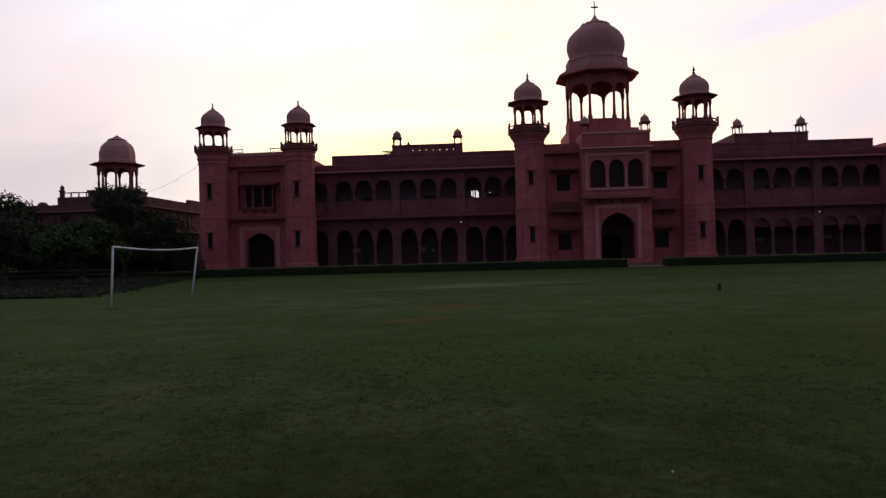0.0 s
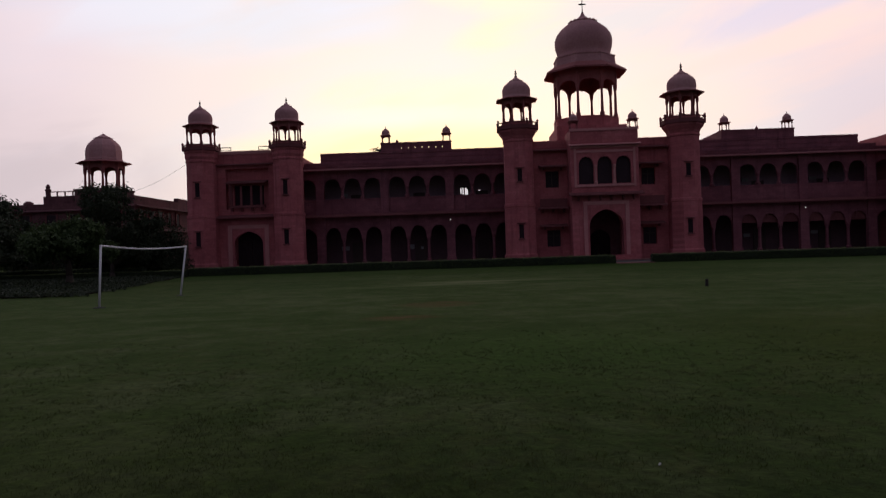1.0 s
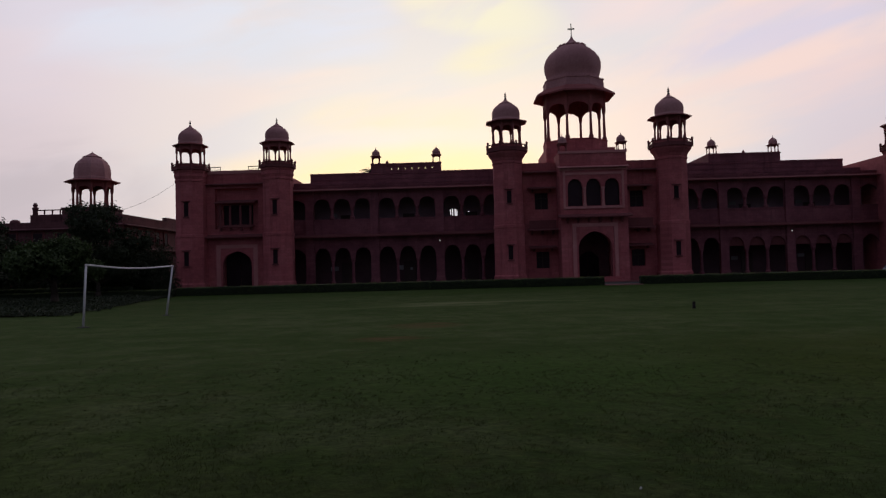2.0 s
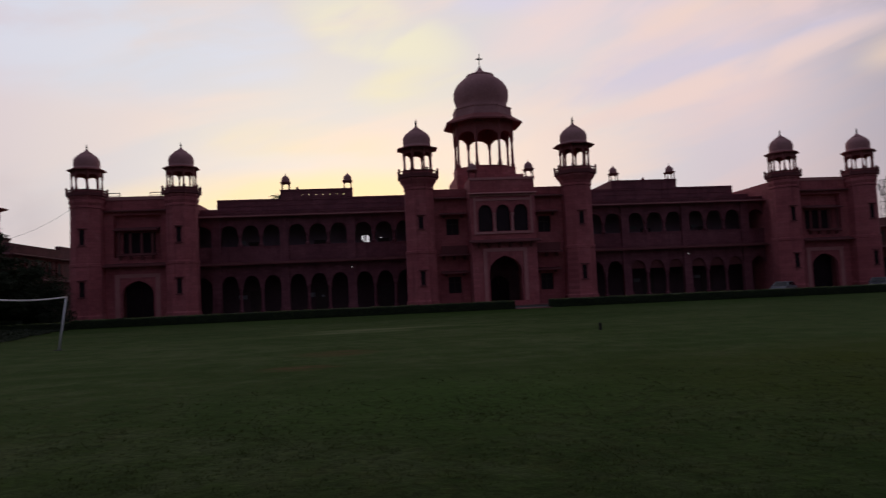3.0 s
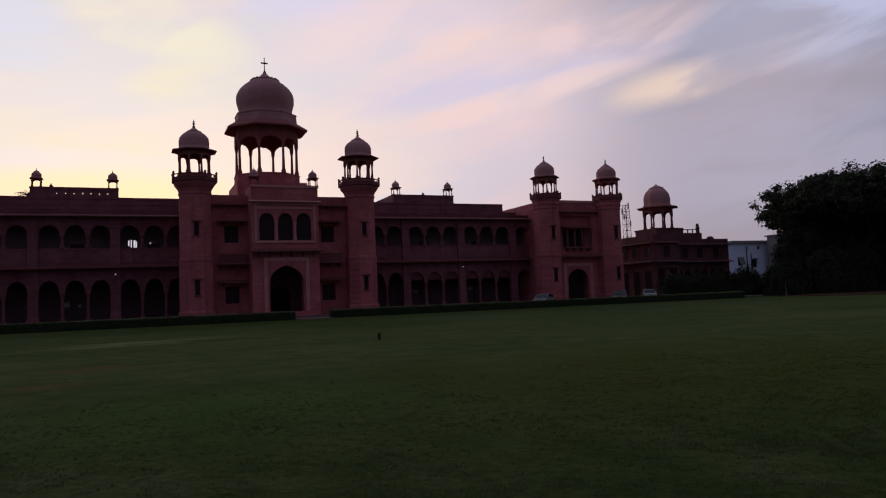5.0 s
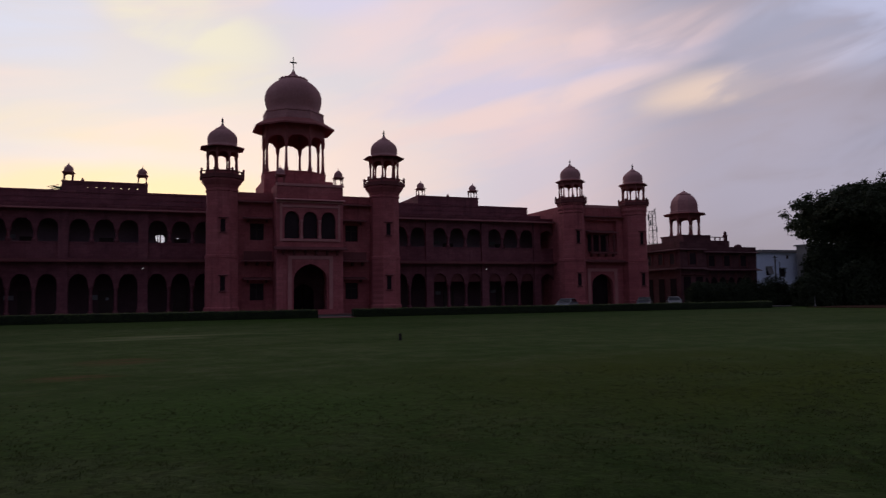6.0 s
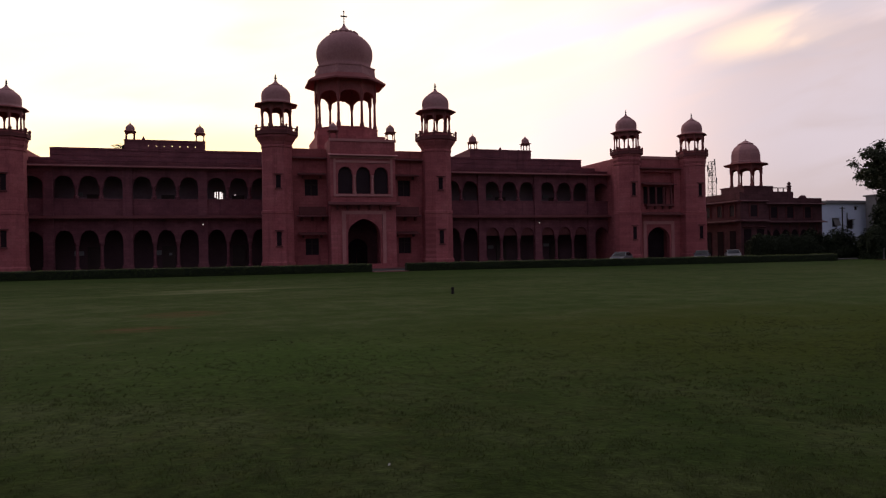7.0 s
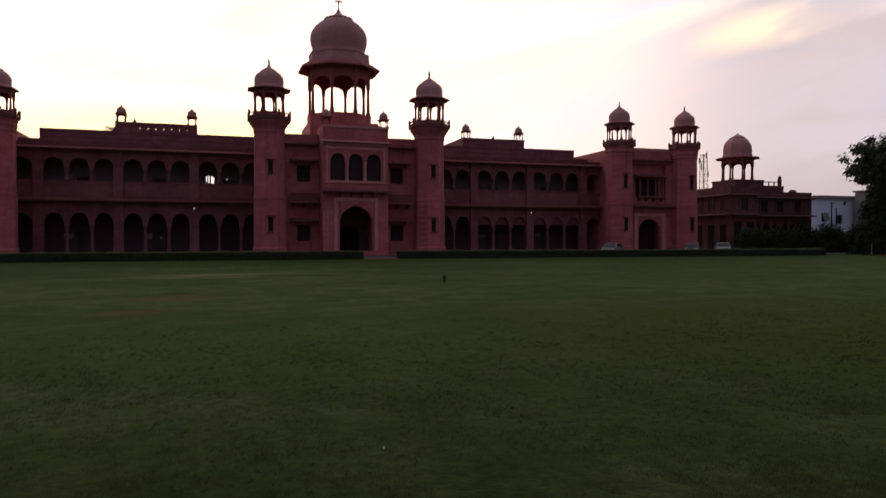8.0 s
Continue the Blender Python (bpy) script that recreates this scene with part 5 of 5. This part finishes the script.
def tree(label, x, y, height, spread, trunk_h, trunk_r, leaves, leaf, lobes, seed, mat, low=0.35, clump=26, tight=0.12, lobe=(0.26, 0.42), droop=0.22):
    """A trunk, limbs and a crown of leaf clumps in uneven lobes with gaps between them."""
    rng = random.Random(seed)
    ob = thing("tree", label, "tree", group="trees", at=(x, y, 0))
    bm = B()
    bend = Vector((rng.uniform(-0.4, 0.4), rng.uniform(-0.4, 0.4), trunk_h))
    lathe(bm, [(trunk_r * 1.7, 0), (trunk_r * 1.15, 0.35), (trunk_r, trunk_h * 0.4)], 10)
    limb(bm, Vector((0, 0, trunk_h * 0.38)), bend, trunk_r, trunk_r * 0.75, 10)
    centres = []
    for i in range(lobes):
        a = 2 * math.pi * (i + rng.uniform(-0.35, 0.35)) / lobes * (1 if i % 2 else 1.618)
        rr = spread * math.sqrt(rng.uniform(0.05, 0.75))
        z = height * rng.uniform(low + 0.1, 0.86) * (1 - droop * (rr / spread) ** 2)
        size = spread * rng.uniform(*lobe)
        centres.append((Vector((rr * math.cos(a), rr * math.sin(a), z)), size))
    centres.append((Vector((0.1 * spread, 0, height - spread * 0.33)), spread * 0.36))
    for c, size in centres:
        limb(bm, bend - Vector((0, 0, rng.uniform(0, trunk_h * 0.25))), c, trunk_r * 0.42, trunk_r * 0.1, 6)
    part("trunk", bm, BARK, ob, smooth=True)
    r = np.random.default_rng(seed)
    pts, nrm = [], []
    weights = np.array([s ** 2 for c, s in centres])
    for (c, size), wgt in zip(centres, weights / weights.sum()):
        k = max(3, int(leaves * wgt / clump))
        # clumps on the lobe's shell, each a small tuft of leaves
        d = r.normal(0, 1, (k, 3))
        d /= np.linalg.norm(d, axis=1)[:, None]
        rad = size * (0.62 + 0.42 * r.random(k))[:, None]
        heads = np.array(c) + d * rad * np.array([1, 1, 0.72])
        tuft = r.normal(0, 1, (k, clump, 3)) * (0.085 * size + tight) * r.uniform(0.6, 1.3, (k, 1, 1))
        q = (heads[:, None, :] + tuft * np.array([1, 1, 0.7])).reshape(-1, 3)
        pts.append(q)
        nrm.append(np.repeat(d, clump, 0) + np.array([0, 0, 0.5]))
    pts, nrm = np.concatenate(pts), np.concatenate(nrm)
    keep = pts[:, 2] > 0.15
    leaf_cards("crown", pts[keep], nrm[keep], leaf, mat, ob, kind="stuff", seed=seed)
    return ob


tree("large spreading dark tree with a broad ragged crown", 80.6, 65.2, 17.6, 15.4, 6.5, 0.75, 125000, 0.25, 54, 11, TREE_LEAF, 0.60, 90, 0.10, (0.19, 0.29), 0.13)
tree("round dark evergreen tree in front of the side building", -47.6, 63.0, 8.9, 4.0, 1.6, 0.22, 16000, 0.15, 14, 12, TREE_LEAF, 0.2)
tree("low bushy tree with pale new leaves by the goal", -42.0, 46.5, 4.9, 2.9, 2.0, 0.22, 15000, 0.14, 13, 13, TREE_LEAF_LIGHT, 0.42)
tree("dark garden tree beside the lane", -57.5, 61.0, 8.3, 5.2, 1.8, 0.25, 15000, 0.17, 13, 14, TREE_LEAF, 0.15)
tree("dark garden tree at the lawn's edge", -52.0, 48.0, 5.4, 4.4, 1.9, 0.2, 14000, 0.16, 12, 15, TREE_LEAF, 0.42)
tree("low leafy tree against the pavilion wall", -47.6, 67.6, 5.7, 3.2, 1.0, 0.16, 12000, 0.13, 11, 16, TREE_LEAF, 0.12)
tree("low leafy tree against the pavilion wall", -50.6, 69.0, 5.2, 3.2, 1.2, 0.16, 12000, 0.13, 11, 17, TREE_LEAF, 0.12)
tree("dark tree far behind the garden", -72.0, 78.0, 10.5, 6.5, 2.2, 0.3, 15000, 0.2, 13, 18, TREE_LEAF, 0.15)


def shrub(label, x, y, spread, deep, height, leaves, seed, leaf=0.13):
    ob = thing("shrub", label, "shrub", group="shrubs", at=(x, y, 0))
    rng = np.random.default_rng(seed)
    bm = B()
    for i in range(9):
        a = rng.uniform(0, 6.28)
        limb(bm, Vector((rng.uniform(-0.5, 0.5) * spread, rng.uniform(-0.4, 0.4) * deep, 0)), Vector((rng.uniform(-0.7, 0.7) * spread, rng.uniform(-0.6, 0.6) * deep, height * rng.uniform(0.5, 0.85))), 0.06, 0.02, 5)
    part("stems", bm, BARK, ob)
    d = rng.normal(0, 1, (leaves, 3))
    d /= np.linalg.norm(d, axis=1)[:, None]
    d[:, 2] = np.abs(d[:, 2])
    lump = np.array([noise.noise((v[0] * 2.3 + seed, v[1] * 2.3, v[2] * 2.3)) for v in d])
    rad = (0.55 + 0.45 * rng.random(leaves)) * (0.95 + 0.35 * lump)
    pts = d * rad[:, None] * np.array([spread, deep, height])
    pts[:, 2] = np.maximum(pts[:, 2], 0.05)
    leaf_cards("foliage", pts, d, leaf, TREE_LEAF, ob, kind="stuff", seed=seed)
    return ob


for i, (x, y, sp, de, h) in enumerate([(51.8, 74.5, 2.6, 2.0, 3.6), (54.9, 75.5, 3.2, 2.2, 3.9), (59.5, 74.8, 3.4, 2.2, 4.0), (64.0, 74.0, 3.2, 2.2, 3.9), (68.5, 72.5, 3.4, 2.4, 4.2),
                                       (61.0, 64.5, 3.6, 2.4, 4.4), (67.5, 63.0, 4.2, 2.6, 6.4), (73.5, 63.5, 4.8, 2.8, 8.8), (79.5, 63.0, 5.0, 2.8, 9.2), (86.0, 63.0, 5.4, 2.8, 8.8), (93.5, 63.0, 5.6, 2.8, 8.6), (71.0, 66.5, 5.0, 2.6, 11.4), (77.5, 67.0, 5.0, 2.8, 12.0), (85.0, 66.5, 5.5, 2.8, 12.0), (66.4, 68.0, 3.4, 2.6, 10.6)]):
    shrub("dense dark shrub between the driveway and the side building" if i < 5 else "tall dark shrub under the big tree", x, y, sp, de, h, 10000 if i < 5 else 15000, 30 + i, 0.14 if i < 5 else 0.22)

for i, (x, y, sp, de, h) in enumerate([(-45.6, 70.5, 2.6, 1.8, 6.0), (-49.0, 70.5, 2.8, 2.0, 6.6), (-53.0, 70.0, 3.2, 2.0, 5.6), (-58.5, 69.5, 3.4, 2.0, 6.2), (-64.0, 68.5, 3.6, 2.0, 6.6)]):
    shrub("dense dark shrub in the garden beside the pavilion", x, y, sp, de, h, 6000, 60 + i)

# low dark plants added over the bed to deepen the shade under the garden trees
rng = np.random.default_rng(81)
spots = np.stack([rng.uniform(-80, -33, 90000), rng.uniform(33, 61.5, 90000)], 1)
edge = np.where(spots[:, 1] < 46, -33.5 - (spots[:, 1] - 33.3) * 0.228, -36.4 - (spots[:, 1] - 46) * 0.237)
near = edge - spots[:, 0]
patchy = np.array([noise.noise((a * 0.35, b * 0.35, 4.2)) for a, b in spots])
keep = (near > 0.2 + 1.2 * patchy) & (patchy > -0.45)
spots, near = spots[keep], near[keep]
tall = np.clip(near / 3.0, 0.15, 1.0) * (0.22 + 0.16 * patchy[keep])
points = np.column_stack([spots, 0.06 + np.clip(tall, 0.05, 0.5) * rng.random(len(spots))])
cover_plants = leaf_cards("ground_cover", points, np.tile([0.0, -0.3, 1.0], (len(points), 1)), 0.11, TREE_LEAF, None, "low dark plants added for the shade under the garden trees", "stuff", 81)
tagged(cover_plants, category="plants")

# a palm whose fronds show over the roof
palm = thing("palm_tree", "palm tree whose fronds show above the roof", "palm", at=(-27.2, 100.5, 0))
bm = B()
lathe(bm, [(0.28, 0), (0.22, 3), (0.2, 15.4), (0.26, 16.2), (0.12, 16.6)], 10)
part("trunk", bm, BARK, palm, smooth=True)
rng = random.Random(5)
for i in range(26):
    # an arching rib with narrow leaflets on both sides
    a = 2 * math.pi * i / 26 + rng.uniform(-0.15, 0.15)
    lift, far = rng.uniform(-0.2, 1.1), rng.uniform(1.3, 1.75)
    flat, sidev = Vector((math.cos(a), math.sin(a), 0)), Vector((-math.sin(a), math.cos(a), 0))
    bm = B()
    pts = [Vector((0, 0, 16.3)) + flat * (far * u) + Vector((0, 0, lift * u - 0.75 * u * u)) for u in [k / 10 for k in range(11)]]
    for p, q in zip(pts, pts[1:]):
        limb(bm, p, q, 0.022, 0.018, 4)
    for k in range(2, 11):
        for d in (-1, 1):
            tip = pts[k] + sidev * (d * 0.34 * (1.15 - k / 12)) + flat * 0.26 - Vector((0, 0, 0.10))
            up = Vector((0, 0, 0.012))
            v = [bm.verts.new(p) for p in (pts[k] - flat * 0.03, tip, pts[k] + flat * 0.03, pts[k] + up)]
            for f in ((0, 1, 3), (1, 2, 3), (2, 1, 0)):
                bm.faces.new([v[j] for j in f])
    part("frond", bm, TREE_LEAF, palm)

# ---- football goal ----
goal = thing("football_goal", "worn white football goal with leaning posts and no net", "goal")
G = [((-28.46, 25.0), (-28.33, 25.0)), ((-28.25, 31.7), (-27.93, 31.7))]
for (bx, by), (tx, ty) in G:
    bm = B()
    a, b = Vector((bx, by, -0.05)), Vector((tx, ty, 2.27))
    d = b - a
    m = Matrix.Translation(a) @ d.to_track_quat("Z", "Y").to_matrix().to_4x4()
    lathe(bm, [(0.042, 0), (0.042, d.length * 0.5), (0.040, d.length)], 14, 0, m)
    part("post", bm, WHITE_PAINT, goal, "white painted post, scuffed at its foot", smooth=True)
    bm = B()
    lathe(bm, [(0.22, -0.02), (0.2, 0.015), (0.08, 0.03)], 12, 0, Matrix.Translation((bx, by, 0)))
    part("post_foot", bm, ROAD, goal)
curve = bpy.data.curves.new("crossbar", "CURVE")
curve.dimensions, curve.bevel_depth, curve.bevel_resolution = "3D", 0.036, 3
spline = curve.splines.new("POLY")
spline.points.add(16)
for i in range(17):
    u = i / 16
    p = Vector((-28.33, 24.95, 2.25)).lerp(Vector((-27.93, 31.75, 2.25)), u)
    spline.points[i].co = (p.x, p.y, p.z - 0.12 * math.sin(math.pi * u) ** 1.0, 1)
curve.materials.append(WHITE_PAINT)
bar = new("crossbar_curve", curve)
mesh = bpy.data.meshes.new_from_object(bar.evaluated_get(bpy.context.evaluated_depsgraph_get()))
bpy.data.objects.remove(bar)
crossbar = new("crossbar", mesh)
crossbar.parent = goal
tagged(crossbar, "thin white crossbar that sags in the middle")


# ---- parked cars ----
def car(x, y, turn_deg, paint, label, long=4.0):
    """A small parked car: body, cabin glass, wheels, lamps."""
    c = thing("car", label, "car", group="parked cars", at=(x, y, 0.05))
    c.rotation_euler, c.scale = (0, 0, radians(turn_deg)), (1, 1, 0.92)
    L, W = long / 2, 0.82
    side = [(-L, 0.45), (-L, 0.78), (-L * 0.94, 0.92), (-L * 0.80, 0.98), (-L * 0.56, 1.42), (-L * 0.40, 1.50), (L * 0.12, 1.50), (L * 0.28, 1.44), (L * 0.58, 0.96), (L * 0.92, 0.82), (L, 0.68), (L, 0.42), (L * 0.9, 0.28), (-L * 0.9, 0.28)]
    bm = B()
    rings = []
    for yy, k in ((-W, 0.0), (-W * 0.97, 1.0), (W * 0.97, 1.0), (W, 0.0)):
        ring = []
        for px, pz in side:
            tuck = 0.16 * max(0.0, (pz - 0.95) / 0.55)
            s = 1 if yy > 0 else -1
            ring.append(bm.verts.new((px * (0.985 if k == 0 else 1), yy - s * tuck, 0.88 + (pz - 0.88) * (0.97 if k == 0 else 1))))
        rings.append(ring)
    for a, b in zip(rings, rings[1:]):
        for i in range(len(side)):
            j = (i + 1) % len(side)
            bm.faces.new((a[i], a[j], b[j], b[i]))
    bm.faces.new(rings[0])
    bm.faces.new(rings[-1][::-1])
    part("body", bm, paint, c)
    for s in (-1, 1):
        bm = B()
        v = [bm.verts.new(p) for p in ((-L * 0.70, s * (W + 0.012), 1.0), (-L * 0.52, s * (W - 0.12), 1.40), (-L * 0.16, s * (W - 0.13), 1.43), (-L * 0.16, s * (W + 0.012), 1.0))]
        bm.faces.new(v)
        v = [bm.verts.new(p) for p in ((-L * 0.12, s * (W + 0.012), 1.0), (-L * 0.12, s * (W - 0.13), 1.43), (L * 0.24, s * (W - 0.12), 1.40), (L * 0.48, s * (W + 0.012), 1.0))]
        bm.faces.new(v)
        bmesh.ops.solidify(bm, geom=bm.faces[:], thickness=0.012)
        part("side_window", bm, CAR_GLASS, c)
        bm = B()
        box(bm, L * 0.36, L * 0.46, s * (W + 0.05) - 0.09, s * (W + 0.05) + 0.09, 0.98, 1.10)
        part("mirror", bm, paint, c)
    for a0, a1, name in (((L * 0.30, 1.43), (L * 0.565, 1.0), "windscreen"), ((-L * 0.58, 1.41), (-L * 0.77, 1.03), "rear_window")):
        bm = B()
        g = 0.02 if name == "windscreen" else -0.02
        v = [bm.verts.new(p) for p in ((a0[0] + g, -W + 0.22, a0[1]), (a0[0] + g, W - 0.22, a0[1]), (a1[0] + g, W - 0.12, a1[1]), (a1[0] + g, -W + 0.12, a1[1]))]
        bm.faces.new(v)
        bmesh.ops.solidify(bm, geom=bm.faces[:], thickness=0.012)
        part(name, bm, CAR_GLASS, c)
    for wx in (-L * 0.62, L * 0.64):
        for s in (-1, 1):
            m = Matrix.Translation((wx, s * (W - 0.08), 0.30)) @ Matrix.Rotation(radians(90), 4, "X")
            bm = B()
            lathe(bm, [(0.2, -0.1), (0.28, -0.1), (0.30, -0.06), (0.30, 0.06), (0.28, 0.1), (0.2, 0.1)], 20, 0, m)
            wheel = part("wheel", bm, RUBBER, c)
            bm = B()
            lathe(bm, [(0.05, -0.115), (0.19, -0.105), (0.19, 0.105), (0.05, 0.115)], 14, 0, m)
            part("rim", bm, GREY_WALL, wheel)
    for s in (-1, 1):
        bm = B()
        box(bm, L - 0.08, L + 0.012, s * 0.6 - 0.16, s * 0.6 + 0.16, 0.62, 0.76)
        part("headlight", bm, WHITE_PAINT, c)
        bm = B()
        box(bm, -L - 0.012, -L + 0.06, s * 0.62 - 0.12, s * 0.62 + 0.12, 0.7, 0.88)
        part("tail_light", bm, SANDSTONE, c)
    return c


car(29.5, 72.0, 222, CAR_SILVER, "silver grey hatchback parked on the driveway", 4.0)
car(40.8, 72.2, 228, CAR_DARK, "dark hatchback parked on the driveway", 3.8)
car(45.6, 72.6, 236, CAR_WHITE, "pale hatchback parked near the shrubs", 3.7)

# ---- small things on the lawn ----
stub = thing("marker_post", "short dark wooden stub standing in the lawn", "post", at=(-5.86, 27.36, 0))
bm = B()
lathe(bm, [(0.07, -0.05), (0.065, 0.05), (0.055, 0.16), (0.065, 0.22), (0.045, 0.26)], 10)
part("post", bm, IRON, stub)
bm = B()
v = [bm.verts.new(p) for p in ((0, 0, 0.012), (0.035, 0.004, 0.02), (0.04, 0.03, 0.035), (0.004, 0.034, 0.016), (0.018, 0.016, 0.05))]
for f in ((0, 1, 4), (1, 2, 4), (2, 3, 4), (3, 0, 4), (3, 2, 1, 0)):
    bm.faces.new([v[i] for i in f])
tagged(part("paper_scrap", bm, WHITE_PAINT), "crumpled scrap of white paper on the grass", "litter").matrix_basis = Matrix.Translation((-13.60, 5.30, 0)) @ Matrix.Scale(0.55, 4)

# cable slung from the pavilion tower to the side building
cable = bpy.data.curves.new("cable", "CURVE")
cable.dimensions, cable.bevel_depth = "3D", 0.014
spline = cable.splines.new("POLY")
spline.points.add(12)
for i in range(13):
    u = i / 12
    p = Vector((-47.1, 80.6, 12.95)).lerp(Vector((-57.2, 85.0, 9.9)), u)
    spline.points[i].co = (p.x, p.y, p.z - 0.5 * math.sin(math.pi * u), 1)
cable.materials.append(IRON)
cab = new("cable_curve", cable)
mesh = bpy.data.meshes.new_from_object(cab.evaluated_get(bpy.context.evaluated_depsgraph_get()))
bpy.data.objects.remove(cab)
tagged(new("cable", mesh), "thin dark cable slung from the tower to the side building", "cable")


# ---- grass ----
def grass(tufts, each, y0, y1, seed, label):
    """Short upright tufts on the near lawn, thick in some spots and thin in others, fading out with distance."""
    rng = np.random.default_rng(seed)
    y = y0 + (y1 - y0) * rng.random(tufts) ** 1.5
    x = -14.9 + y * 0.18 + (rng.random(tufts) - 0.5) * (6 + 2.2 * y)
    thick = np.array([0.6 * noise.noise((a * 0.9, b * 0.9, 1.5)) + 0.6 * noise.noise((a * 3.5, b * 3.5, 3.5)) for a, b in zip(x, y)])
    keep = (thick > rng.uniform(-0.5, 0.5, tufts)) & (rng.random(tufts) < np.clip((y1 - y) / (y1 - y0) * 2, 0, 1))
    x, y, thick = x[keep], y[keep], thick[keep]
    base = 0.035 * (np.array([noise.noise((p * 0.11, q * 0.16, 0.3)) for p, q in zip(x, y)]) - 0.2)
    big = rng.uniform(0.5, 1.2, len(x)) * (1 + 0.5 * thick)
    x, y, base, big = (np.repeat(v, each) for v in (x, y, base, big))
    m = len(x)
    x, y = x + rng.normal(0, 0.024, m) * big, y + rng.normal(0, 0.024, m) * big
    a, lean = rng.uniform(0, 2 * math.pi, m), rng.uniform(0.3, 1.6, m)
    tall = rng.uniform(0.010, 0.026, m) * big
    wd = 0.0018 + 0.0003 * y
    dx, dy = np.cos(a), np.sin(a)
    v = np.zeros((m, 3, 3))
    v[:, 0] = np.stack([x - dx * wd, y - dy * wd, base - 0.004], 1)
    v[:, 1] = np.stack([x + dx * wd, y + dy * wd, base - 0.004], 1)
    v[:, 2] = np.stack([x - dy * tall * lean, y + dx * tall * lean, base + tall], 1)
    me = bpy.data.meshes.new("grass")
    me.from_pydata(v.reshape(-1, 3).tolist(), [], np.arange(m * 3).reshape(-1, 3).tolist())
    me.materials.append(BLADE)
    return tagged(new("grass", me), label, "grass", kind="stuff")


grass(60000, 8, 3.2, 15.0, 77, "short uneven tufts of lawn grass")
